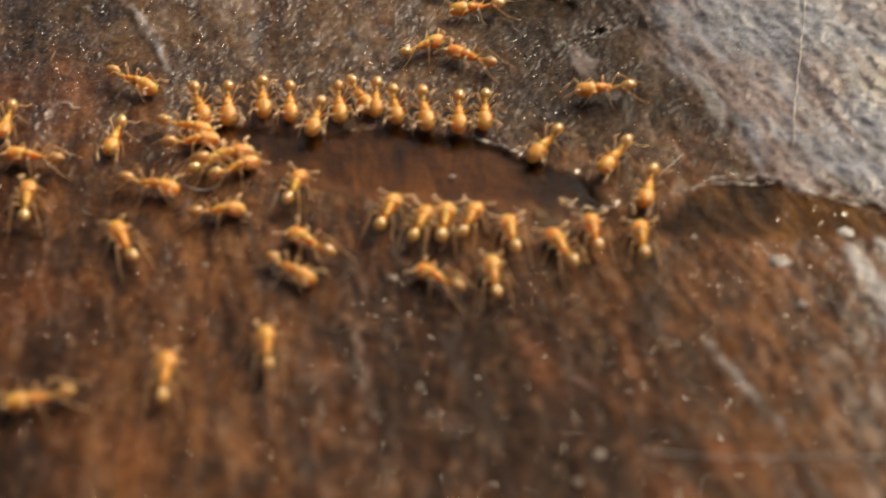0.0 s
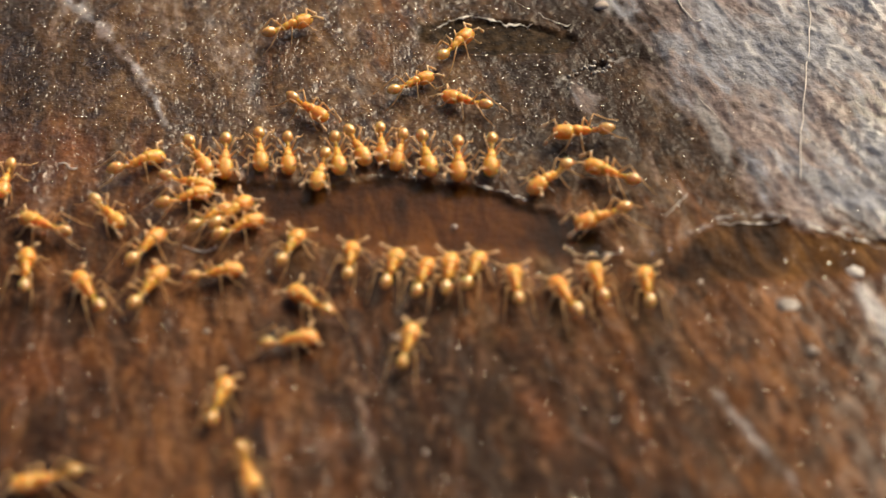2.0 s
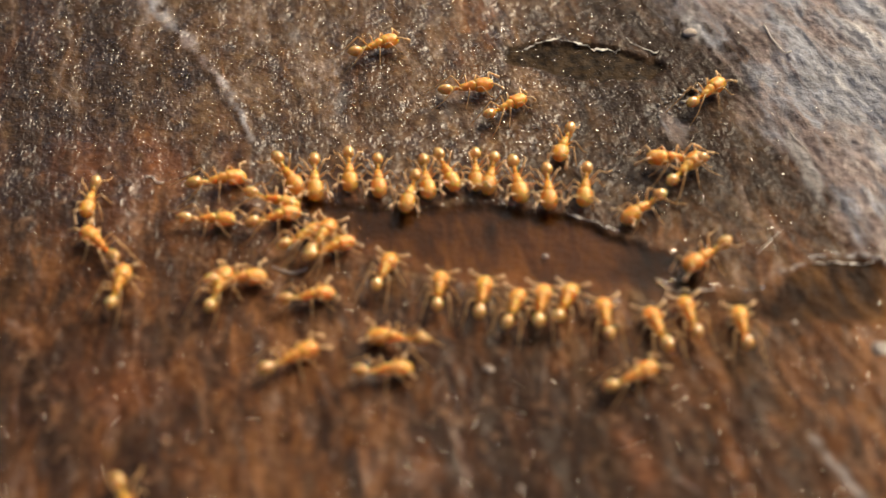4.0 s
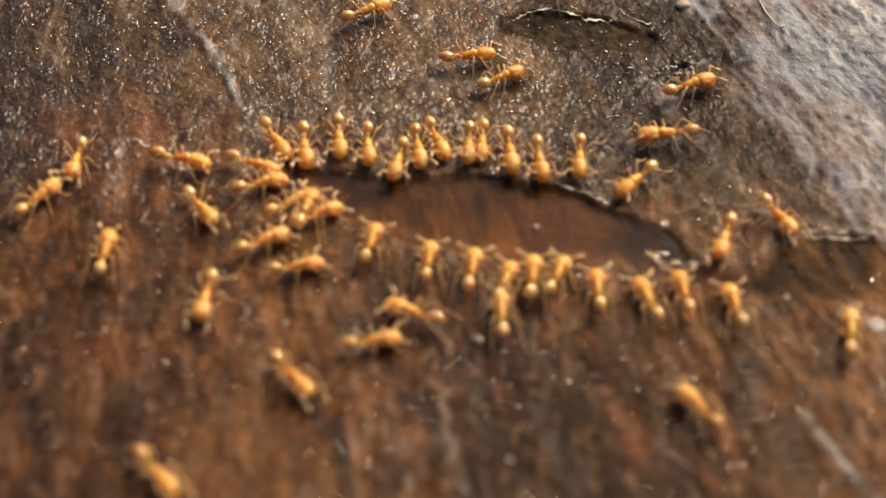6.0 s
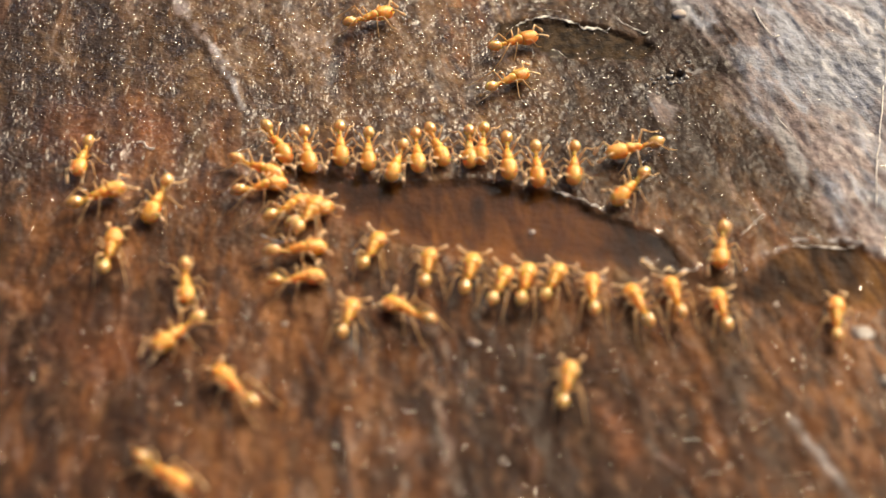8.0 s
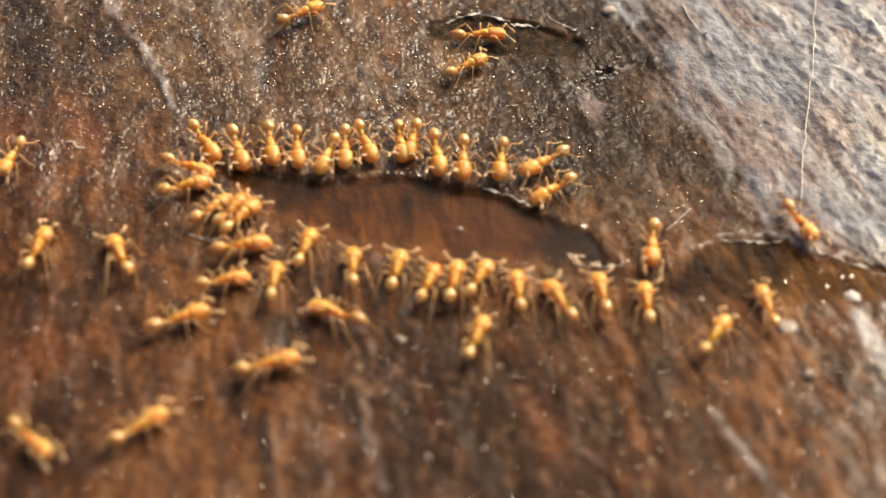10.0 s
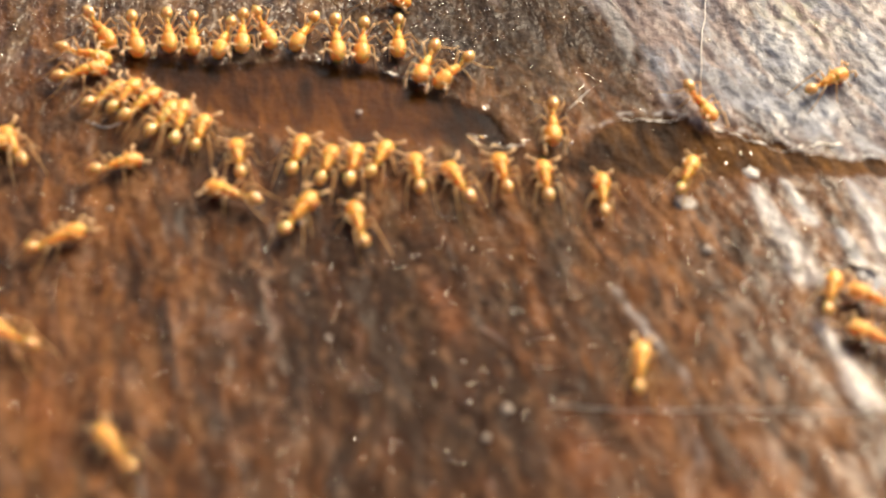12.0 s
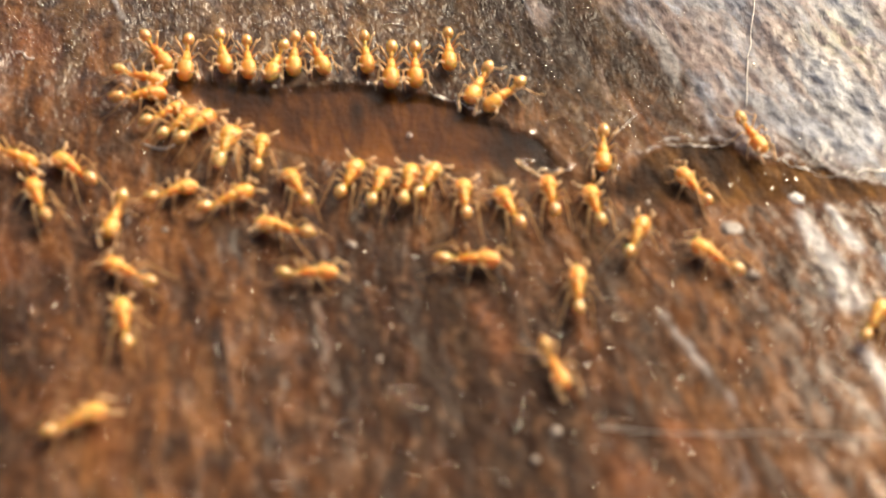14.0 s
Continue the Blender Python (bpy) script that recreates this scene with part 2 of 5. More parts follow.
def smoothed(points, n=5):
    """Points on a Catmull-Rom line through the given ones."""
    pts = [Vector(p) for p in points]
    out = []
    for i in range(len(pts) - 1):
        p0, p1, p2, p3 = pts[max(i - 1, 0)], pts[i], pts[i + 1], pts[min(i + 2, len(pts) - 1)]
        for k in range(n):
            t = k / n
            out.append(0.5 * ((2 * p1) + (p2 - p0) * t + (2 * p0 - 5 * p1 + 4 * p2 - p3) * t * t + (3 * p1 - p0 - 3 * p2 + p3) * t ** 3))
    return out + [pts[-1]]


# ---- the lie of the wood ----
HASH = np.random.RandomState(7).rand(256, 256)


def lattice(x, y, seed=0):
    """Smooth value noise, 0 to 1."""
    xi, yi = np.floor(x).astype(int), np.floor(y).astype(int)
    fx, fy = x - xi, y - yi
    fx, fy = fx * fx * (3 - 2 * fx), fy * fy * (3 - 2 * fy)
    g = lambda a, b: HASH[(a + 37 * seed) % 256, (b + 91 * seed) % 256]
    return (g(xi, yi) * (1 - fx) + g(xi + 1, yi) * fx) * (1 - fy) + (g(xi, yi + 1) * (1 - fx) + g(xi + 1, yi + 1) * fx) * fy


def fbm(x, y, octaves=4, seed=0, gain=0.5):
    total, amp, norm = 0.0, 1.0, 0.0
    for k in range(octaves):
        total = total + amp * (lattice(x * 2 ** k, y * 2 ** k, seed + k) - 0.5)
        norm += amp
        amp *= gain
    return total / norm


def ease(a, b, v):
    t = np.clip((v - a) / (b - a), 0, 1)
    return t * t * (3 - 2 * t)


def upper_edge(x):
    """The far edge of the gouge in the wood."""
    return np.interp(x, (-15, -13.4, -11.6, -9.9, -7.6, -5.4, -3, -1, 1, 2.5, 3.6, 5, 6.1, 7.0, 7.9, 8.8, 10.1, 11.5, 13, 14, 15.5, 16.7, 17.8, 19.3, 20.5, 22.2, 23, 25, 27, 40),
                     (6.4, 7.2, 7.0, 6.8, 6.4, 6.6, 7.0, 6.3, 6.0, 5.35, 4.4, 3.9, 3.4, 2.75, 1.1, 0.2, -0.1, 0.6, 1.65, 2.4, 2.75, 2.6, 2.0, 1.5, 1.2, 0.9, 0.0, -0.35, -0.2, -0.2))


def lower_edge(x):
    """The near edge of the gouge."""
    return np.interp(x, (-15, -13.4, -10.8, -8, -5, -2.5, 2, 5.5, 7, 9, 12, 16, 22, 40), (6.0, 6.6, 3.6, 1.6, 0.7, 0.2, -0.2, -0.3, -1.0, -1.8, -2.3, -2.3, -1.9, -1.8))


def relief(x, y):
    """Height in mm at plan x, y, and the masks that colour it."""
    lean = 0.16 + 0.009 * np.clip(x + 4 + y * 0.3, -4, 30)
    u = x + lean * y + 0.8 * fbm(x * 0.12, y * 0.12, 2, 3) + 0.7 * fbm(x * 0.5, y * 0.35, 3, 5)
    ragged = (0.55 + 0.75 * ease(6.5, 9, x)) * fbm(x * 0.9, y * 0.9, 5, 11, 0.62)
    up, low = upper_edge(x) + ragged, lower_edge(x) + 0.5 * fbm(x * 0.6, y * 0.6, 3, 15)
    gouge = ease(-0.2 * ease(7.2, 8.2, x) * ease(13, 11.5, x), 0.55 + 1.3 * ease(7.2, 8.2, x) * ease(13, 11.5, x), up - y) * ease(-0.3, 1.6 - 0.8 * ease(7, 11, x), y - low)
    right = ease(6, 22, x + 0.35 * y)
    h = 0.26 * fbm(u * 0.45, y * 0.09, 3, 21) + 0.09 * fbm(u * 1.5, y * 0.45, 4, 25) + 0.10 * fbm(x * 0.9, y * 0.9, 4, 27) + 0.07 * fbm(x * 2.6, y * 2.6, 3, 29) + 0.20 * fbm(x * 0.8, y * 0.5, 4, 117, 0.6) * ease(1, -4, y)
    h = h + right * (1 - 0.6 * ease(1, -3, y)) * (0.32 * fbm(u * 0.5, y * 0.15, 4, 33) + 0.06 * fbm(x * 1.1, y * 0.9, 5, 37, 0.5) + 0.16 * fbm(u * 1.4, y * 0.22, 4, 39))
    lump = ease(17, 26, x + 0.5 * y - 4) * ease(2, 7, y)
    crust = 1 - np.abs(2.6 * fbm(x * 0.55 + 0.3 * y, y * 0.55, 4, 41, 0.6))
    h = h + lump * 0.16 * np.clip(crust, 0, 1) + 0.10 * right * np.clip(1 - np.abs(3 * fbm(u * 0.9, y * 0.6, 4, 43, 0.6)), 0, 1)
    # the grey top layer ends in a ragged step along the grain
    s = x + 0.45 * y + 0.9 * fbm(x * 0.35, y * 0.35, 4, 101, 0.6) + 2.4 * fbm(u * 0.55, y * 0.07, 3, 127, 0.6) + 0.5 * fbm(x * 1.4, y * 1.4, 3, 103)
    s = s + 1.3 * ease(9, 5, y)
    plate = ease(18.9, 20.2, s) * ease(1.5, 3.0, y)
    slip = ease(22.3, 22.9, s + 0.8 * fbm(x * 0.5, y * 0.15, 3, 105)) * ease(3.0, 6.0, y)
    crinkle = 1 - np.abs(3.2 * fbm(x * 0.95 + 0.42 * y, y * 0.2, 4, 107, 0.6))
    h = h + plate * (0.08 + 0.05 * slip + 0.09 * np.clip(crinkle, 0, 1) + 0.14 * fbm(x * 2.2, y * 1.9, 3, 109))
    # the gouge: smoother floor, raised broken lip on its far side
    h = h * (1 - (0.7 - 0.5 * ease(7, 10, x)) * gouge) - gouge * (0.38 - 0.10 * ease(-2, 4, x) - 0.17 * ease(3.0, 6.8, x) - 0.05 * ease(7.5, 9.5, x))
    lip = np.exp(-((y - up - 0.18 + 0.25 * fbm(x * 2.1, y * 2.1, 3, 81)) / 0.13) ** 2) * ease(-0.25, 0.15, fbm(x * 0.8, y * 0.8, 3, 45) + 0.1) * (1 - 0.9 * ease(6.8, 7.8, x) * ease(13.2, 12, x))
    h = h + lip * (0.04 + 0.06 * ease(9, 13, x) * (0.5 + 1.8 * fbm(x * 1.9, y * 1.9, 3, 85)))
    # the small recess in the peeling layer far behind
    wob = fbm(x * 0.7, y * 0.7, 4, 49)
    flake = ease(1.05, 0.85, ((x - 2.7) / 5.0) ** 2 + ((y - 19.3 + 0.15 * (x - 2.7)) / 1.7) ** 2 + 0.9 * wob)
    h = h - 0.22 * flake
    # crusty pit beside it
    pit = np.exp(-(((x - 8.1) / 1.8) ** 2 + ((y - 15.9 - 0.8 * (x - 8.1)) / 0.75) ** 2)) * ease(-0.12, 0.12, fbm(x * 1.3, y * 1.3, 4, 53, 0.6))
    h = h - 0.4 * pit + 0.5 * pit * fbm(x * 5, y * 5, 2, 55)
    # scored pale ridges: near right, far left; painted glossy streaks below the gouge
    score = np.exp(-((x - (12.4 + 0.55 * (-9.6 - y)) + 0.7 * wob + 0.3 * fbm(x * 1.8, y * 1.8, 3, 95)) / 0.24) ** 2) * ease(-0.25, 0.1, fbm(x * 0.8, y * 0.8, 3, 97)) * ease(-17, -15, y) * ease(-8.5, -10.0, y)
    # low streaks that get pale colour in place of their wet reflection
    sheen_streak = 0.0
    for x0, y0, x1, y1, w in ((20.4, -2.2, 22.8, -10.3, 0.55), (22.0, -2.0, 23.6, -5.6, 0.26), (24.4, -5.2, 26.2, -10.6, 0.5), (22.4, -11.6, 24.3, -18.0, 0.45), (25.6, -1.8, 27.6, -8.0, 0.5)):
        t = np.clip((y0 - y) / (y0 - y1), 0, 1)
        off = x - x0 - (x1 - x0) * t + 0.25 * wob + 0.3 * fbm(x * 2.2, y * 0.8, 3, 57)
        sheen_streak = sheen_streak + np.exp(-(off / (w * (0.6 + 1.5 * t))) ** 2) * ease(0.0, 0.12, t) * ease(1.0, 0.85, t)
    sheen_streak = np.clip(sheen_streak, 0, 1)
    h = h + 0.05 * sheen_streak
    along = np.interp(y, (8, 11.3, 16.1, 19.6, 23.8, 30), (-15.2, -16.2, -18.2, -20.3, -22.9, -27))
    off = x - along + 0.35 * wob + 0.35 * fbm(x * 1.3, y * 0.8, 3, 87)
    score3 = np.exp(-(off / ((0.16 + 0.03 * np.clip(y - 11, 0, 12)) * (1 + 1.6 * fbm(x * 1.1, y * 1.3, 3, 119)))) ** 2) * ease(-0.3, 0.0, fbm(x * 0.9, y * 0.7, 3, 89)) * ease(10.5, 12, y)
    off = x - along - 5.6 - 0.12 * (y - 12) + 0.6 * wob + 0.5 * fbm(x * 1.1, y * 0.6, 3, 111)
    score3 = score3 + 0.32 * np.exp(-(off / 0.6) ** 2) * ease(-0.2, 0.15, fbm(x * 0.8, y * 0.6, 3, 113)) * ease(11, 14, y)
    h = h + 0.07 * score3
    tan = ease(1.1, 0.2, ((x - 14.4 + 0.22 * (y - 10.6)) / 0.55) ** 2 + ((y - 10.2) / 3.6) ** 2 + 1.6 * wob + 0.8 * fbm(x * 2.5, y * 1.5, 3, 79))
    h = h + 0.06 * tan
    far_right = ease(16.5, 28, x + 0.45 * y + 4 * fbm(x * 0.2, y * 0.2, 3, 61))
    dulled = ease(11, 19, y + 3 * wob) * ease(-25, -20, x) * ease(-3, -9, x)
    red = ease(1.2, 0.5, ((x + 4.1) / 1.7) ** 2 + ((y - 22) / 5.5) ** 2 + 1.5 * wob) + ease(1.3, 0.6, ((x - 12.4 - 0.3 * (21 - y)) / 1.7) ** 2 + ((y - 20.9) / 2.2) ** 2 + 2.6 * wob + 1.5 * fbm(x * 1.6, y * 1.2, 3, 129))
    grey = (0.50 * far_right + 0.30 * ease(19.2, 20.2, s) * ease(1.5, 4, y) + 0.35 * ease(20, 27, x + 0.4 * y) + 0.25 * ease(16.6, 18.6, s) * ease(0.8, 2.5, y)) * (1 - 0.62 * ease(1.5, -2.5, y)) + 0.75 * score + 0.85 * sheen_streak * (0.75 + 1.8 * fbm(u * 2.4, y * 0.25, 3, 93)) + 0.75 * score3 * (0.75 + 1.4 * fbm(x * 2.4, y * 1.6, 3, 121)) - 0.6 * gouge + 0.1 * ease(8, 20, x) * ease(-11, -17, y)
    # first term: grey painted beyond the puddle's tip for sky reflected in wet wood
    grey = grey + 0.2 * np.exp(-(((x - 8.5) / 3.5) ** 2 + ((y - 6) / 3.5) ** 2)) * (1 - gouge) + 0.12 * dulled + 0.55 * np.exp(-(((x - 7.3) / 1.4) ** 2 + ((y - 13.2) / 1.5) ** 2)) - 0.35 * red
    soot_sheen = 0.75 * ease(2, 13, y + 5 * fbm(x * 0.15, y * 0.15, 3, 65)) * ease(17, 7, x) * ease(-42, -22, x) + 0.05 + 0.15 * ease(-2, 3, y)
    soot_sheen = soot_sheen + 0.25 * ease(-9, -4, y + 3 * wob) * ease(4, 1, y) * ease(-24, -16, x) * ease(16, 6, x)
    # first term: the same reflected patch, also pulled to the duller colour
    soot_sheen = soot_sheen + 0.5 * np.exp(-(((x - 8.5) / 4.5) ** 2 + ((y - 7) / 4.0) ** 2)) + 0.1 * np.exp(-(((x - 5) / 7.0) ** 2 + ((y + 11) / 5.0) ** 2))
    soot_sheen = soot_sheen * (1 - 0.55 * ease(-14, -18, x) * ease(15, 10, y)) - 0.5 * red
    rim = np.clip(0.7 * lip * ease(9, 13, x) * ease(-0.16, 0.12, fbm(x * 2.6, y * 2.6, 3, 69)) + 1.1 * pit * ease(0.0, 0.15, fbm(x * 3.1, y * 3.1, 2, 91)) + 0.2 * score + 0.33 * tan + 0.35 * score3 * ease(-0.1, 0.2, fbm(x * 1.7, y * 1.2, 3, 83)) + 0.5 * sheen_streak * ease(-0.15, 0.12, fbm(u * 2.6, y * 0.2, 3, 131))
                  + 0.9 * np.exp(-(((x - 28.7) / 0.55) ** 2 + ((y - 15.2) / 0.7) ** 2)) + 0.9 * np.exp(-(((x - 9.3) / 0.5) ** 2 + ((y - 22.7) / 1.1) ** 2)) * ease(-0.15, 0.1, fbm(x * 2.0, y * 2.0, 3, 115)), 0, 1)
    flecks = 0.0
    for cx, cy, wx, wy in ((24.3, 22.2, 0.8, 1.2), (25.2, 20.8, 1.0, 0.9), (22.1, 17.2, 0.6, 1.6), (25.0, 18.8, 0.9, 0.9), (27.0, 19.2, 0.9, 1.2), (24.2, 8.5, 0.8, 1.6), (19.5, 21.5, 0.7, 1.6), (28.5, 13.0, 1.0, 1.2), (16.9, 17.8, 0.3, 1.5)):
        flecks = flecks + np.exp(-(((x - cx + 0.55 * (y - cy)) / wx) ** 2 + ((y - cy) / wy) ** 2))
    flecks = flecks * ease(-0.12, 0.10, fbm(x * 0.9, y * 0.8, 4, 123, 0.6))
    rim = np.clip(rim + 0.8 * flecks, 0, 1)
    h = h + 0.28 * flecks
    rust = 0.0
    for cx, cy, wx, wy in ((-21.2, -7.0, 2.2, 2.0), (-21.8, 10.0, 1.4, 2.4), (-25.4, 9.5, 1.4, 3.0), (10.5, -21.0, 1.2, 2.2), (12.6, -17.5, 1.0, 1.2), (17.0, -23.5, 2.0, 1.6), (-7.7, 12.6, 0.6, 1.1), (4.2, -11.4, 0.8, 2.6), (-14.3, -18.0, 1.2, 3.0)):
        rust = rust + np.exp(-(((x - cx + 0.3 * (y - cy)) / wx) ** 2 + ((y - cy) / wy) ** 2))
    rust = np.clip(rust * (0.8 + 2.2 * fbm(x * 0.8, y * 0.5, 4, 133, 0.6)), 0, 1)
    for cx, cy, wx, wy in ((-5.8, 14.9, 0.9, 1.3), (-3.3, 14.2, 0.8, 0.9)):
        rim = rim + 0.13 * np.exp(-(((x - cx) / wx) ** 2 + ((y - cy) / wy) ** 2)) * ease(-0.1, 0.12, fbm(x * 1.5, y * 1.5, 3, 135))
    rosy = np.clip(0.75 * ease(23.5, 18.5, s) + 0.8 * np.exp(-(((x - 20.8 + 0.5 * (y - 14)) / 1.2) ** 2 + ((y - 14) / 3.0) ** 2)) + 0.9 * fbm(u * 0.5, y * 0.12, 3, 125), 0, 1)
    moss = np.exp(-(((x - 25.4) / 2.6) ** 2 + ((y - 11) / 2.6) ** 2))
    pool = ease(3, -3, y + 2 * wob) * (1 - far_right)
    wet = np.clip(0.95 * ease(1, 9, y + 3 * wob) * (ease(4, -4, x) * 0.75 + 0.2 * ease(11, 3, x)) - 0.9 * ease(0.0, 0.5, gouge) + 0.45 * ease(15, 24, x) + 0.16 + 0.1 * ease(-3, 3, y) + (0.24 * ease(3, -7, x) - 0.07) * pool + 0.5 * sheen_streak - flake, 0, 1)
    tone = -0.10 * ease(-14, -20, x) * ease(0, -7, y) + 0.03 * ease(-5, -12, x) * ease(2, -8, y) - 0.11 * np.exp(-(((x - 1.5 + 0.3 * (y + 13)) / 9.0) ** 2 + ((y + 15) / 9.5) ** 2)) + 0.015 * ease(10, 13, x) * ease(-13, -16, y + 2 * wob) + 0.005 * ease(9, 16, x) * ease(2, -4, y) - 0.095 * ease(-1, 5, x) * ease(5, 9, y) + 0.01 * ease(4, -8, x) * ease(7, 12, y) - 0.075 * ease(-20.5, -26, x) * ease(1, 6, y) + 0.02 * red
    floor_dark = np.clip(0.65 * np.exp(-(((x + 7.5) / 6.0) ** 2 + ((y - 5.0) / 2.4) ** 2)) + 1.0 * ease(1.0, 6, x) * (0.75 + 0.25 * ease(15, 11, x)) * (1 - 0.45 * ease(16, 19, x)) + 0.8 * fbm(x * 0.35, y * 0.35, 3, 75), 0, 1)
    return h, dict(pool=pool, rust=rust, rosy=rosy, tone=tone, floor_dark=floor_dark, grain=u, grey=np.clip(grey, 0, 1), soot_sheen=np.clip(soot_sheen, 0, 1), gouge=np.clip(gouge, 0, 1), rim=rim, moss=moss, wet=wet, crusty=np.clip(far_right * (1 - gouge) * (0.25 + 0.75 * ease(1, 3.5, y)), 0, 1), pit=np.clip(0.9 * flake + 0.6 * pit, 0, 1))


def height(x, y):
    return float(relief(np.array([float(x)]), np.array([float(y)]))[0][0])


def spread(lo, hi, step, far):
    """Even steps between lo and hi, growing ones out to far."""
    inner = list(np.arange(lo, hi + step / 2, step))
    d, out, v = step, [], hi
    while v < far:
        d *= 1.35
        v += d
        out.append(v)
    d, before, v = step, [], lo
    while v > -far:
        d *= 1.35
        v -= d
        before.append(v)
    return np.array(before[::-1] + inner + out)


def wood_surface():
    gx, gy = spread(-34, 36, 0.13, 170), spread(-28, 30, 0.14, 150)
    nx, ny = len(gx), len(gy)
    X, Y = np.meshgrid(gx, gy)
    h, masks = relief(X.ravel(), Y.ravel())
    # the outer rim of the board drops to its underside
    co = np.stack([X.ravel(), Y.ravel(), h], 1)
    edge = (X == gx[0]) | (X == gx[-1]) | (Y == gy[0]) | (Y == gy[-1])
    co[edge.ravel(), 2] = -38.0
    co *= MM
    i = (np.arange(ny - 1)[:, None] * nx + np.arange(nx - 1)[None, :]).ravel()
    faces = np.stack([i, i + 1, i + 1 + nx, i + nx], 1)
    me = bpy.data.meshes.new("wood_surface")
    me.vertices.add(len(co))
    me.vertices.foreach_set("co", co.astype(np.float32).ravel())
    me.loops.add(faces.size)
    me.loops.foreach_set("vertex_index", faces.astype(np.int32).ravel())
    me.polygons.add(len(faces))
    me.polygons.foreach_set("loop_start", np.arange(0, faces.size, 4, dtype=np.int32))
    me.polygons.foreach_set("loop_total", np.full(len(faces), 4, dtype=np.int32))
    me.polygons.foreach_set("use_smooth", np.ones(len(faces), dtype=bool))
    me.update(calc_edges=True)
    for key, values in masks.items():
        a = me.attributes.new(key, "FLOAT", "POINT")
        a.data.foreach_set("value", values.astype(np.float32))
    me.materials.append(WOOD)
    ob = new("wood_surface", me)
    tagged(ob, "wet weathered reddish brown wood with a shallow gouge", "wood surface", kind="structure")
    return ob


wood_surface()

bm = bmesh.new()
bmesh.ops.create_grid(bm, x_segments=8, y_segments=8, size=60)
ground = part("ground", bm, SOIL, smooth=False)
ground.location.z = -0.04
tagged(ground, "bare brown soil under the wood", "ground", kind="structure")


def puddle():
    """Liquid standing in the deep end of the gouge, its edge drawn up the banks."""
    bm = bmesh.new()
    xs, ys = np.arange(-14.2, 9.8, 0.2), np.arange(-3.2, 7.4, 0.2)
    X, Y = np.meshgrid(xs, ys)
    h, masks = relief(X.ravel(), Y.ravel())
    h = h.reshape(X.shape)
    level = -0.15 - 0.03 * ease(6, 10, X)
    z = level + 0.10 * np.exp(-np.clip(level - h, 0, 9) / 0.10)
    grid = {}
    inside = (h < level + 0.14) & (masks["gouge"].reshape(X.shape) > 0.02)
    for j in range(len(ys) - 1):
        for i in range(len(xs) - 1):
            if inside[j:j + 2, i:i + 2].all():
                q = []
                for a, b in ((j, i), (j, i + 1), (j + 1, i + 1), (j + 1, i)):
                    if (a, b) not in grid:
                        grid[a, b] = bm.verts.new((xs[b] * MM, ys[a] * MM, z[a, b] * MM))
                    q.append(grid[a, b])
                bm.faces.new(q)
    ob = part("puddle", bm, WATER)
    ob.visible_shadow = False
    return tagged(ob, "shallow puddle of clear brownish liquid in the gouge", "puddle", kind="structure")


puddle()


# ---- ants ----
HIPS = {"front": (0.42, 0.13, 0.42), "middle": (0.16, 0.14, 0.42), "hind": (-0.14, 0.12, 0.44)}
FEET = {"front": ((0.76, 0.56, 0.80), (1.20, 0.70, 0.16), (1.46, 0.72, 0.02)),
        "middle": ((0.10, 0.62, 0.88), (-0.10, 0.96, 0.16), (-0.22, 1.16, 0.02)),
        "hind": ((-0.62, 0.52, 1.05), (-1.42, 0.70, 0.34), (-2.08, 0.78, 0.02))}


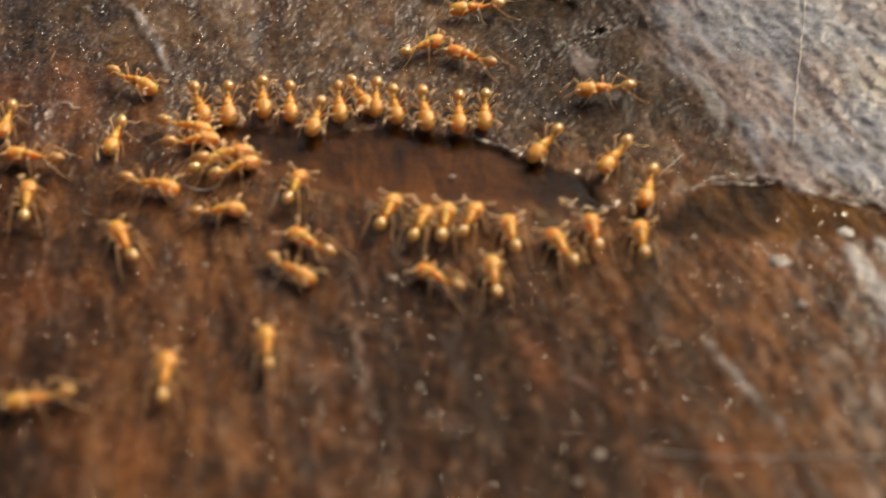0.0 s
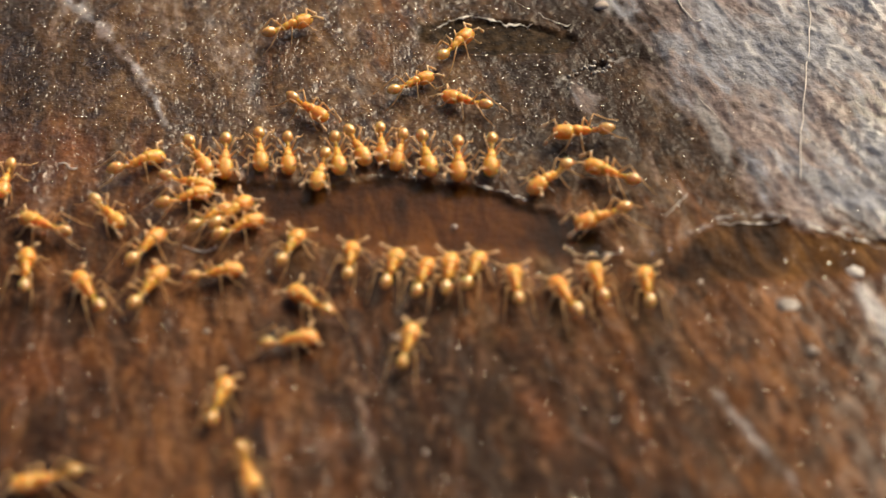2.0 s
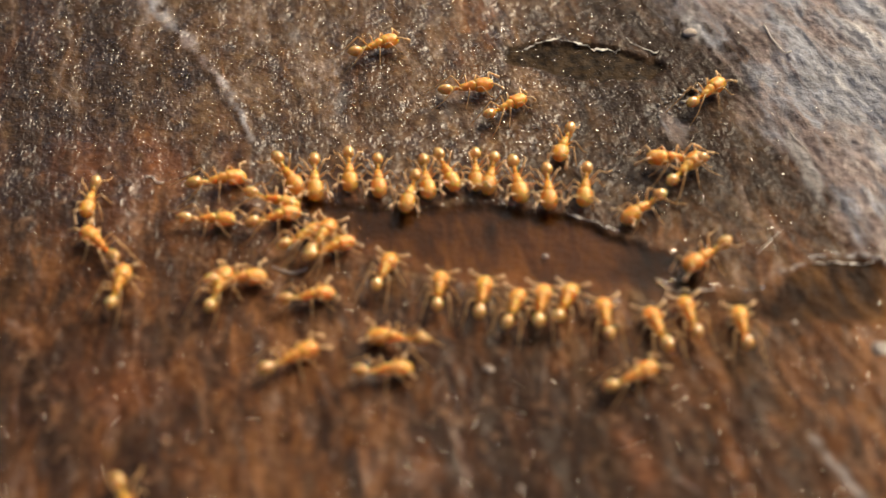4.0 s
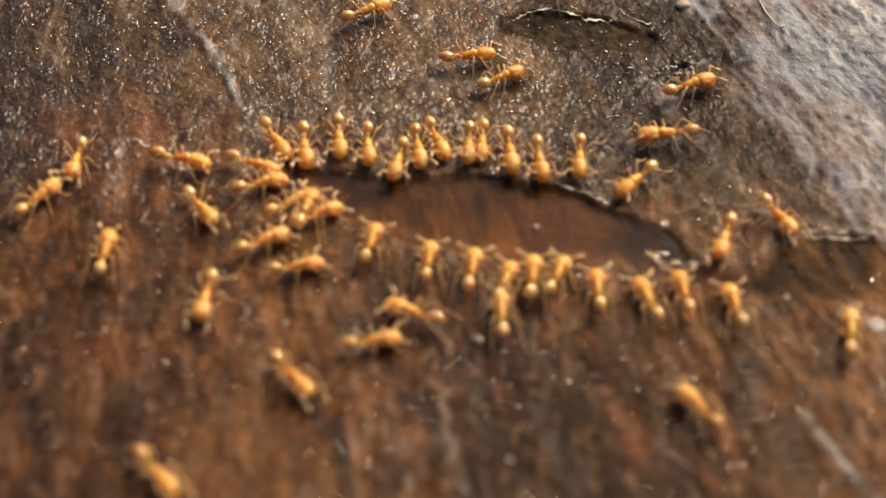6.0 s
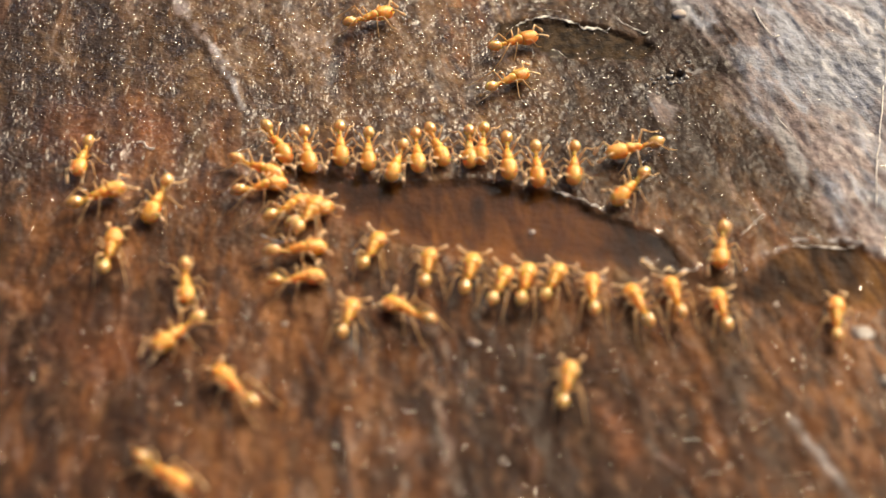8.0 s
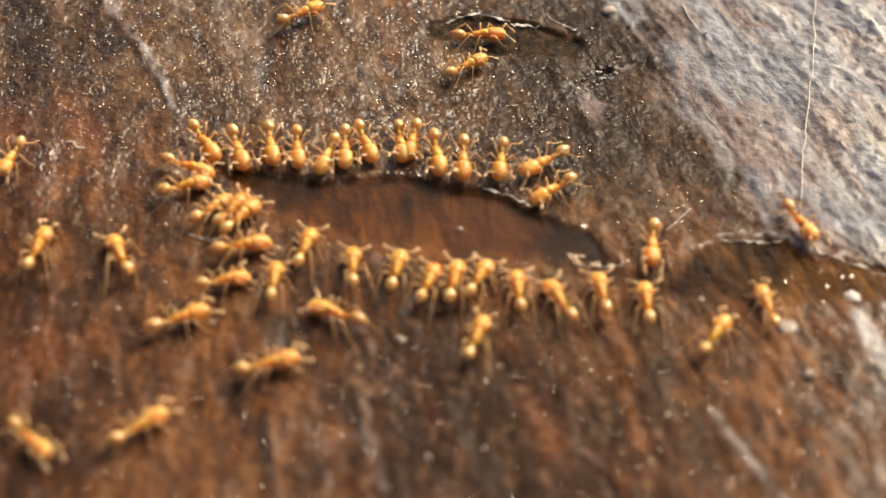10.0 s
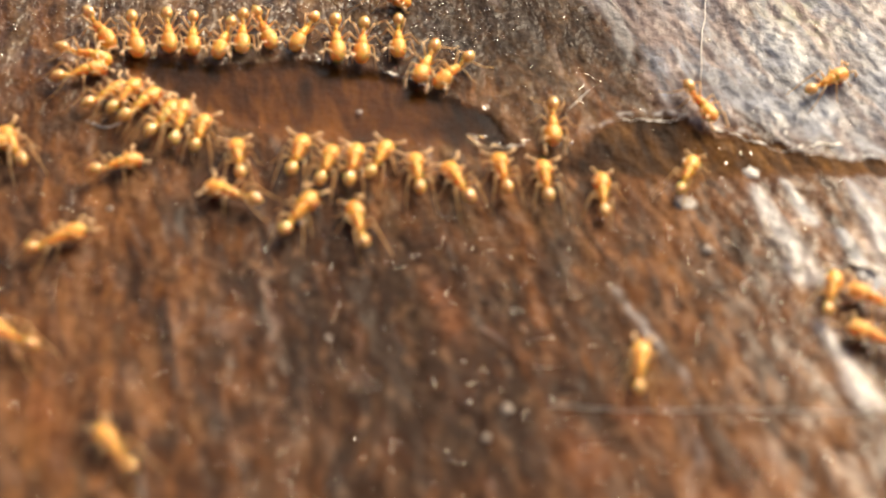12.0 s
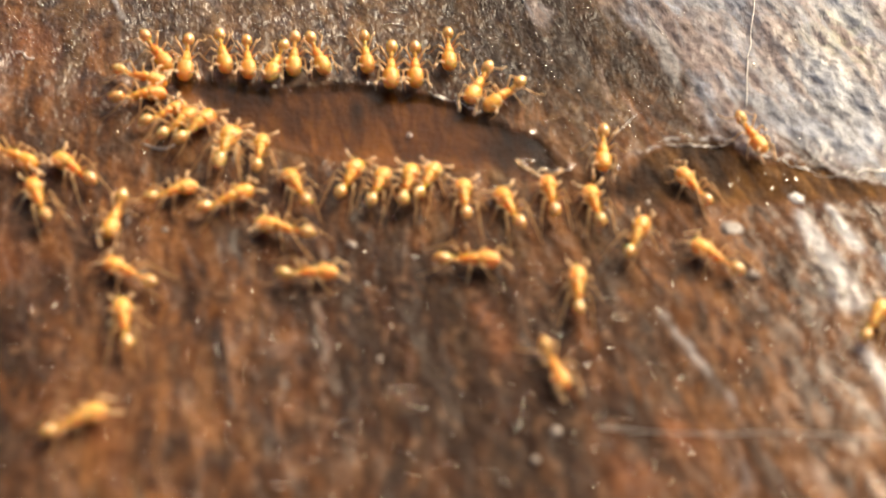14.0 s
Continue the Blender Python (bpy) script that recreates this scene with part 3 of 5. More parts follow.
def ant(feeding, droop=0.0):
    """An ant facing +x, standing on z = 0; a feeding one dips its head and lifts its gaster."""
    ob = new("ant")
    tip = -0.10 if feeding else 0.0
    lift = 0.14 if feeding else 0.0
    Y, Z = Vector((0, 1, 0)), Vector((0, 0, 1))
    bm = bmesh.new()
    rings(bm, [((x, 0, 0.53 + tip * (x - 0.6) / 0.6), Y * r, Z * r * 0.82) for x, r in
               ((0.55, 0.22), (0.57, 0.34), (0.63, 0.40), (0.78, 0.425), (0.98, 0.425), (1.16, 0.41), (1.30, 0.37), (1.41, 0.30), (1.49, 0.21), (1.53, 0.12))], 16)
    part("head", bm, SKIN, ob)
    bm = bmesh.new()
    rings(bm, [((x, 0, z), Y * r, Z * r * 1.1) for x, z, r in
               ((0.70, 0.50, 0.14), (0.60, 0.53, 0.21), (0.48, 0.57, 0.255), (0.34, 0.59, 0.26), (0.20, 0.58, 0.225), (0.12, 0.565, 0.195), (0.04, 0.565, 0.205), (-0.12, 0.56, 0.19), (-0.26, 0.54, 0.14), (-0.36, 0.51, 0.07))], 14)
    part("thorax", bm, SKIN, ob)
    bm = bmesh.new()
    rings(bm, [((x, 0, z), Y * r, Z * r * 1.25) for x, z, r in
               ((-0.32, 0.52, 0.06), (-0.40, 0.56, 0.085), (-0.46, 0.58, 0.11), (-0.52, 0.56 + lift * 0.2, 0.07), (-0.60, 0.58 + lift * 0.4, 0.115), (-0.68, 0.57 + lift * 0.6, 0.09))], 10)
    part("waist", bm, SKIN, ob)
    bm = bmesh.new()
    rings(bm, [((x, 0, 0.58 + lift + droop * (x + 0.7)), Y * r, Z * r * 0.95) for x, r in
               ((-0.66, 0.07), (-0.70, 0.17), (-0.77, 0.23), (-0.88, 0.285), (-1.02, 0.305), (-1.16, 0.29), (-1.30, 0.235), (-1.42, 0.15), (-1.50, 0.06))], 14)
    part("gaster", bm, BELLY, ob, "glossy amber gaster")
    for side in (1, -1):
        root = Vector((1.26, 0.11 * side, 0.60 + tip))
        bend = Vector((1.28, 0.56 * side, 0.84 + tip)) if feeding else Vector((1.52, 0.50 * side, 0.86))
        end = Vector((1.62, 0.84 * side, 0.62)) if feeding else Vector((2.08, 0.42 * side + 0.06, 0.30))
        bm = bmesh.new()
        tube(bm, [(0, 0, 0), (bend - root) * 0.5 + Vector((0, 0, 0.04)), bend - root, (bend - root) * 0.6 + (end - root) * 0.4], (0.045, 0.052, 0.055, 0.05))
        feeler = part("antenna", bm, LIMB, ob)
        feeler.location = root * MM
        bm = bmesh.new()
        a, b = (bend - root) * 0.62 + (end - root) * 0.38, end - root
        tube(bm, [a, a * 0.7 + b * 0.3, a * 0.35 + b * 0.65, a * 0.1 + b * 0.9, b], (0.05, 0.066, 0.09, 0.085, 0.04))
        part("club", bm, CLUB, feeler, "pale swollen tip of the antenna")
        for key in ("front", "middle", "hind"):
            hip = Vector(HIPS[key])
            knee, ankle, foot = (Vector(p) - hip for p in FEET[key])
            bm = bmesh.new()
            pts = [Vector((0, 0, 0)), knee * 0.55 + Vector((0, 0, 0.03)), knee, knee * 0.5 + ankle * 0.5, ankle, foot]
            tube(bm, [Vector((p.x, p.y * side, p.z)) for p in pts], (0.040, 0.050, 0.034, 0.035, 0.025, 0.018))
            leg = part(key + "_leg", bm, LIMB, ob)
            leg.location = Vector((hip.x, hip.y * side, hip.z)) * MM
    ob.scale = (1.07, 1.07, 1.07)
    return ob


LABELS = {"f": "small glossy orange ant feeding at the puddle's edge", "w": "small glossy orange ant walking over the wet wood"}
ANTS = {}


def add_ant(key, kind, template, size=1.0):
    ob = copy_thing(template, Matrix())
    ob.scale = Vector((1.07, 1.07, 1.07)) * size
    tagged(ob, LABELS[kind], "ant", "ants round the puddle")
    ANTS[key] = (ob, kind)


def gait(ob, rows, kind, seed):
    """Legs swing in threes while the ant moves, feelers stir all the time."""
    rng = random.Random(seed)
    legs = [c for c in ob.children if c.name.split(".")[0].endswith("_leg")]
    feelers = [c for c in ob.children if c.name.split(".")[0] == "antenna"]
    for f in feelers:
        at = f.location.copy()
        steps, t = [], 0.0
        while t < 14.0:
            steps.append((t, Matrix.Translation(at) @ pose(0, 0, 0, rng.uniform(-6, 6), rng.uniform(-9, 9), rng.uniform(-14, 14))))
            t += rng.uniform(0.35, 0.8)
        steps.append((14.0, steps[-1][1]))
        walk(f, steps)
    ts, way = [0.0], [0.0]
    for a, b in zip(rows, rows[1:]):
        ts.append(b[0])
        way.append(way[-1] + math.hypot(b[1] - a[1], b[2] - a[2]) + abs(b[3] - a[3]) * 0.012)
    if way[-1] < 3.0:
        return
    for k, leg in enumerate(legs):
        at, side = leg.location.copy(), 1 if leg.location.y > 0 else -1
        kind_of = ("front_leg", "middle_leg", "hind_leg").index(leg.name.split(".")[0])
        phase = math.pi * ((kind_of + (side > 0)) % 2)
        steps, last, t = [], None, 0.0
        while t <= 14.001:
            s = float(np.interp(t, ts, way))
            if last is None or abs(s - last) > 0.25 or t > 13.95:
                swing = math.sin(s * 2.2 + phase)
                steps.append((min(t, 14.0), Matrix.Translation(at) @ pose(0, 0, 0, side * 7 * max(0.0, math.cos(s * 2.2 + phase)), 0, side * 17 * swing)))
                last = s
            t += 0.1
        walk(leg, steps)


def lead(key, rows):
    """An ant's way: seconds, plan x and y in mm, heading in degrees."""
    ob, kind = ANTS[key]
    seed = sum(ord(c) * 7 ** i for i, c in enumerate(key))
    rng = random.Random(seed)
    full = []
    for a, b in zip(rows, rows[1:] + [None]):
        full.append(a)
        if b and b[0] - a[0] > 1.4:
            n = int((b[0] - a[0]) / 0.8)
            for k in range(1, n):
                f = k / n
                full.append((a[0] + (b[0] - a[0]) * f, a[1] + (b[1] - a[1]) * f + rng.uniform(-0.05, 0.05), a[2] + (b[2] - a[2]) * f + rng.uniform(-0.05, 0.05), a[3] + (b[3] - a[3]) * f + rng.uniform(-2.5, 2.5)))
    walk(ob, [(t, pose(x * MM, y * MM, (max(height(x, y), -0.12) + 0.02) * MM, 0, 0, h)) for t, x, y, h in full])
    gait(ob, full, kind, seed)


# ---- small things on the wood ----
def crumb(x, y, size, label, rise=0.35, material=None, flat=0.6, rough=0.15):
    """An irregular grain, partly sunk in the surface."""
    rng = random.Random(int(x * 131 + y * 17))
    bm = bmesh.new()
    bmesh.ops.create_icosphere(bm, subdivisions=2, radius=1.0)
    off = Vector((rng.random() * 9, rng.random() * 9, rng.random() * 9))
    for v in bm.verts:
        k = 1 + 0.55 * noise.noise(v.co * 1.3 + off) + rough * noise.noise(v.co * 3.1 + off)
        v.co = Vector((v.co.x * k * size, v.co.y * k * size * rng.uniform(0.8, 0.95), v.co.z * k * size * flat)) * MM
    ob = part("crumb", bm, material or CRUMB)
    ob.location = Vector((x, y, max(height(x, y), -0.16) + size * rise)) * MM
    ob.rotation_euler.z = rng.uniform(0, 3)
    return tagged(ob, label, "crumb", "crumbs on the wood")


for x, y, size in ((-12.6, -4.8, 0.17), (-1.5, -13.2, 0.15), (17.6, -7.2, 0.30), (6.9, -17.5, 0.32), (12.6, -2.1, 0.16), (-21.4, -5.6, 0.15), (9.0, 22.0, 0.4),
                   (-3.0, -5.6, 0.28), (5.8, -19.2, 0.2)):
    crumb(x, y, size, "small pale grain lying on the wood", 0.12, None, 0.45)
crumb(0.0, 2.75, 0.17, "tiny white grain floating in the puddle", 0.1)
crumb(20.6, -1.7, 0.48, "whitish crusty lump at the edge of the gouge", 0.1, plain("white_crust", (0.30, 0.26, 0.23), 0.3, (0.80, 0.77, 0.73), 2.5), 0.3)
crumb(16.9, -3.9, 0.62, "pale greyish lump stuck on the wood", 0.02, plain("grey_lump", (0.22, 0.18, 0.15), 0.4, (0.40, 0.35, 0.31), 2.0), 0.14)
crust_m = plain("pale_crust", (0.22, 0.19, 0.16), 0.6, (0.74, 0.70, 0.65), 6.0)
rng = random.Random(3)
for k in range(44):
    a = rng.uniform(-1.5, 1.4)
    crumb(8.1 + a, 15.9 + 0.8 * a + rng.choice((-0.55, 0.5)) + rng.uniform(-0.3, 0.3), rng.uniform(0.04, 0.12), "crusty pale fragment beside a pit in the wood", 0.2, crust_m, 0.7, 0.7)


def fibre(points, radius, label, lift=0.06):
    """A thin dry fibre lying on the wood."""
    bm = bmesh.new()
    pts = smoothed([(x, y, height(x, y) + lift) for x, y in points], 6)
    tube(bm, [p + Vector((noise.noise(p * 0.9) * 0.12, noise.noise(p * 0.8 + Vector((5, 0, 0))) * 0.12, 0)) for p in pts], [radius * (0.75 + 0.5 * abs(noise.noise(p * 0.7))) for p in pts], 6)
    return tagged(part("fibre", bm, FIBRE), label, "fibre", "fibres on the wood")


fibre(((22.2, 26.0), (21.7, 22.8), (21.2, 19.4), (20.1, 13.1), (19.3, 9.2), (18.7, 5.2)), 0.035, "long thin pale fibre lying across the wood", 0.12)
fibre(((-22.0, 8.5), (-21.6, 8.6), (-21.3, 8.2), (-20.9, 8.15)), 0.05, "short curled pale fibre on dark wood", 0.1)
fibre(((13.6, 22.6), (14.0, 20.9), (14.5, 19.8), (14.9, 19.9)), 0.06, "hooked pale fibre on the wood", 0.1)
fibre(((13.2, 14.6), (14.1, 12.5), (14.8, 11.1)), 0.025, "thin pale fibre on the brown wood", 0.02)
fibre(((11.2, 2.9), (11.8, 3.6), (12.6, 4.6)), 0.025, "fine pale fibre above the gouge", 0.05)
fibre(((9.1, -17.3), (13.0, -17.6), (18.0, -17.5), (24.0, -17.8)), 0.025, "fine straight fibre on the wood", 0.1)
fibre(((4.9, 5.8), (5.4, 5.2)), 0.04, "fine pale fibre above the gouge", 0.05)
fibre(((-14.4, 1.6), (-13.4, 1.2), (-12.6, 1.4)), 0.06, "short pale fibre among the ants", 0.06)


def sliver(points, width, curl, label):
    """A thin torn edge of the top layer, curled up from the wood."""
    bm = bmesh.new()
    rows = []
    for k, p in enumerate(smoothed([(x, y, 0) for x, y in points], 11)):
        n = len(points) * 11
        w = width * (0.55 + 0.75 * abs(noise.noise(Vector((p.x * 1.7, p.y * 1.7, 3))))) * min(1, 0.3 + k / 4, 0.3 + (n - 11 - k) / 4)
        base = height(p.x, p.y + 0.15)
        jag = noise.noise(Vector((p.x * 2.3, 0, 7))) * 0.28 + noise.noise(Vector((p.x * 6.3, 2, 7))) * 0.2
        w *= 0.85 * max(0.28, 0.6 + 3.2 * noise.noise(Vector((p.x * 1.9, p.y, 11))))
        prof = ((0.30, -0.03), (0.12, curl * 0.75), (-0.08, curl * 0.8), (-0.17, curl * 0.68), (-0.16, curl * 0.5), (0.02, -0.03))
        rows.append([bm.verts.new(Vector((p.x, p.y + jag + dy * w * 4, base + dz * (0.6 + w * 2.2))) * MM) for dy, dz in prof])
    m = len(rows[0])
    for a, b in zip(rows, rows[1:]):
        for i in range(m):
            bm.faces.new((a[i], a[(i + 1) % m], b[(i + 1) % m], b[i]))
    bm.faces.new(rows[0])
    bm.faces.new(rows[-1][::-1])
    bmesh.ops.recalc_face_normals(bm, faces=bm.faces[:])
    return tagged(part("bark_sliver", bm, FIBRE), label, "bark sliver", "torn slivers of the top layer")


sliver(((-0.9, 20.8), (0.1, 21.2), (1.3, 21.4), (2.7, 20.9), (3.9, 20.6), (4.8, 20.5)), 0.15, 0.07, "thin pale curled edge of peeling wood over a recess")
sliver(((5.2, 21.7), (5.9, 20.8), (7.1, 20.1)), 0.18, 0.07, "thin pale curled edge of peeling wood over a recess")
sliver(((13.9, 2.2), (15.2, 2.35), (16.2, 2.25), (17.3, 2.2)), 0.11, 0.045, "pale frayed edge of the top layer above the gouge")
sliver(((18.7, 1.75), (20.0, 1.15), (21.2, 0.6), (22.4, 0.05), (23.2, 0.1), (24.3, 0.4), (26.5, 0.75)), 0.11, 0.045, "pale frayed edge of the top layer above the gouge")
sliver(((1.1, 6.0), (2.0, 5.6), (2.8, 5.2), (3.7, 4.7)), 0.11, 0.06, "thin wet torn edge beside the puddle")
sliver(((5.7, 1.2), (6.2, 0.45), (7.3, 0.15), (8.7, 0.2)), 0.16, 0.07, "thin wet torn edge beside the puddle")
sliver(((23.6, -8.6), (24.8, -8.2), (26.2, -8.8)), 0.2, 0.2, "pale frayed splinter of the top layer")


def drop(x, y, size, flat=0.7):
    """A bead of liquid, its underside cut flat where it sits."""
    flat = 0.34 if y > 5.5 or x < 9 else flat
    size = size * (0.42 if x > 12 else 0.6 if y > 5.5 else 1.0)
    bm = bmesh.new()
    bmesh.ops.create_uvsphere(bm, u_segments=14, v_segments=9, radius=1.0)
    for v in bm.verts:
        v.co = Vector((v.co.x, v.co.y, max(v.co.z, -0.35) * flat)) * size * MM
    ob = part("water_drop", bm, DROP)
    ob.location = Vector((x, y, max(height(x, y), -0.19 if x < 30 else -9) + size * 0.2)) * MM
    ob.visible_shadow = False
    return tagged(ob, "tiny clear bead of liquid on the wet wood", "water drop", "beads of liquid along the gouge")


for x, y, size in ((20.3, -0.2, 0.2), (20.5, -0.62, 0.18), (20.0, -0.45, 0.17), (20.78, -0.2, 0.18), (20.1, 0.1, 0.1), (15.3, 1.1, 0.18), (17.2, -0.6, 0.18), (17.7, -0.25, 0.19), (16.0, -1.2, 0.12), (18.4, -1.8, 0.12), (19.0, -2.0, 0.12), (19.2, 0.2, 0.16), (13.1, -0.4, 0.14), (11.2, 0.5, 0.18), (10.2, 0.1, 0.2), (9.5, 0.3, 0.16), (13.6, 0.6, 0.16), (14.3, -0.2, 0.14), (15.8, 1.6, 0.13), (17.4, 1.2, 0.16), (18.8, 0.3, 0.15), (19.4, -0.9, 0.16), (21.6, -1.0, 0.14), (22.8, -0.6, 0.16), (12.2, 1.3, 0.16), (16.6, 0.2, 0.1), (17.9, 0.4, 0.1)):  # in the shallow arm of the gouge
    drop(x, y, size)
for x, y, size in ((-11.9, 6.85, 0.24), (-11.3, 6.8, 0.28), (-10.0, 6.5, 0.32), (-9.6, 6.45, 0.2), (-8.4, 6.3, 0.26), (-7.65, 6.15, 0.32), (-6.65, 6.15, 0.3), (-4.5, 7.0, 0.18), (-2.2, 6.75, 0.24), (-1.7, 6.7, 0.2), (1.0, 5.8, 0.16), (3.8, 4.6, 0.18), (6.8, 3.1, 0.2), (6.0, 0.8, 0.34), (6.2, 0.5, 0.24), (7.3, 0.35, 0.2), (8.8, 0.5, 0.18), (-12.8, 2.3, 0.2), (6.6, 0.9, 0.22)):  # along the brink of the puddle
    drop(x, y, size)


def moisture():
    """Countless tiny beads of moisture over the wet wood."""
    rng = np.random.RandomState(11)
    n = 21000
    x, y = rng.uniform(-30, 32, n), rng.uniform(-24, 27, n)
    h, masks = relief(x, y)
    keep = rng.rand(n) < np.clip(0.9 * ease(4, 10, y + 2.5 * fbm(x * 0.3, y * 0.3, 3, 71)) * ease(9, -1, x) + 0.22 + 0.1 * ease(-1, -5, y), 0, 1) * (0.35 + 1.3 * ease(-0.15, 0.2, fbm(x * 0.5, y * 0.5, 3, 73)))
    keep &= (x + 0.45 * y < 17.5) | (y < 0) | (rng.rand(n) < 0.1)
    keep &= (masks["gouge"] < 0.3) | (rng.rand(n) < 0.12)
    x, y, h = x[keep], y[keep], h[keep]
    size = (0.05 + 0.16 * rng.rand(len(x)) ** 3) * (1 + 0.3 * ease(0, -8, y))
    ring = [(math.cos(a), math.sin(a)) for a in np.arange(6) * math.pi / 3]
    base = np.array([(0, 0, 0.42)] + [(0.6 * c, 0.6 * s, 0.29) for c, s in ring] + [(c, s, 0.0) for c, s in ring] + [(0.8 * c, 0.8 * s, -0.6) for c, s in ring])
    faces = []
    for k in range(6):
        j = (k + 1) % 6
        faces += [(0, 1 + k, 1 + j, 1 + j), (1 + k, 7 + k, 7 + j, 1 + j), (7 + k, 13 + k, 13 + j, 7 + j)]
    co = (base[None] * size[:, None, None] * np.stack([1 + 0.6 * rng.rand(len(x)), np.ones(len(x)), np.ones(len(x))], 1)[:, None, :] + np.stack([x, y, h + 0.01], 1)[:, None, :]) * MM
    polys = [tuple(dict.fromkeys(v + 19 * i for v in f)) for i in range(len(x)) for f in faces]
    me = bpy.data.meshes.new("moisture")
    me.from_pydata(co.reshape(-1, 3).tolist(), [], polys)
    me.polygons.foreach_set("use_smooth", [True] * len(me.polygons))
    me.materials.append(DROP)
    ob = new("moisture", me)
    ob.visible_shadow = False
    return tagged(ob, "countless tiny glistening beads of moisture on the wood", "moisture", kind="stuff")


moisture()


feeder, walker = ant(True), ant(False, -0.12)
add_ant("T1", "f", feeder, 1.05)
add_ant("T2", "f", feeder, 1.05)
add_ant("T3", "f", feeder, 1.01)
add_ant("T4", "f", feeder, 0.98)
add_ant("T5", "f", feeder, 0.96)
add_ant("T6", "f", feeder, 1.00)
add_ant("T7", "f", feeder, 1.00)
add_ant("T8", "f", feeder, 0.96)
add_ant("T9", "f", feeder, 0.96)
add_ant("T10", "f", feeder, 1.07)
add_ant("T11", "f", feeder, 1.03)
add_ant("T12", "f", feeder, 0.98)
add_ant("T13", "f", feeder, 1.00)
add_ant("T14", "w", walker, 1.07)
add_ant("T15", "w", walker, 1.06)
add_ant("R1", "w", walker, 1.05)
add_ant("R2", "w", walker, 1.00)
add_ant("R3", "w", walker, 1.01)
add_ant("U1", "w", walker, 1.03)
add_ant("U2", "w", walker, 0.96)
add_ant("U3", "w", walker, 1.02)
add_ant("U4", "w", walker, 0.98)
add_ant("U5", "w", walker, 1.06)
add_ant("W1", "w", walker, 0.96)
add_ant("W2", "w", walker, 1.03)
add_ant("W3", "w", walker, 1.05)
add_ant("W4", "w", walker, 0.98)
add_ant("W5", "f", feeder, 1.06)
add_ant("W6", "f", feeder, 1.05)
add_ant("W7", "f", feeder, 0.95)
add_ant("W9", "f", feeder, 1.03)
add_ant("W11", "f", feeder, 0.95)
add_ant("L2", "f", feeder, 1.01)
add_ant("L3", "f", feeder, 1.00)
add_ant("L4", "f", feeder, 0.97)
add_ant("L5", "f", feeder, 0.99)
add_ant("L6", "f", feeder, 1.05)
add_ant("B1", "f", feeder, 0.99)
add_ant("B2", "f", feeder, 0.97)
add_ant("B3", "f", feeder, 1.03)
add_ant("B4", "f", feeder, 1.00)
add_ant("B5", "f", feeder, 1.05)
add_ant("B6", "f", feeder, 0.98)
add_ant("B7", "f", feeder, 0.99)
add_ant("B8", "f", feeder, 1.05)
add_ant("B9", "f", feeder, 1.01)
add_ant("B10", "f", feeder, 1.01)
add_ant("B11", "w", walker, 0.98)
add_ant("B12", "w", walker, 0.95)
add_ant("P1", "w", walker, 1.06)
add_ant("P2", "w", walker, 0.96)
add_ant("P3", "w", walker, 1.05)
add_ant("P4", "w", walker, 0.99)
add_ant("P7", "w", walker, 1.06)
add_ant("P8", "w", walker, 1.00)
add_ant("P9", "w", walker, 1.06)
add_ant("M5", "w", walker, 1.02)
add_ant("M6", "w", walker, 0.98)
add_ant("M7", "w", walker, 1.04)
add_ant("M8", "w", walker, 1.03)
add_ant("M9", "w", walker, 1.03)
add_ant("M10", "w", walker, 1.01)
add_ant("M11", "w", walker, 0.98)
add_ant("M12", "w", walker, 1.03)
add_ant("M13", "w", walker, 0.96)
add_ant("M14", "w", walker, 1.03)
add_ant("M15", "w", walker, 1.03)
add_ant("M16", "w", walker, 1.02)
for template in (feeder, walker):
    for o in (*template.children_recursive, template):
        bpy.data.objects.remove(o)


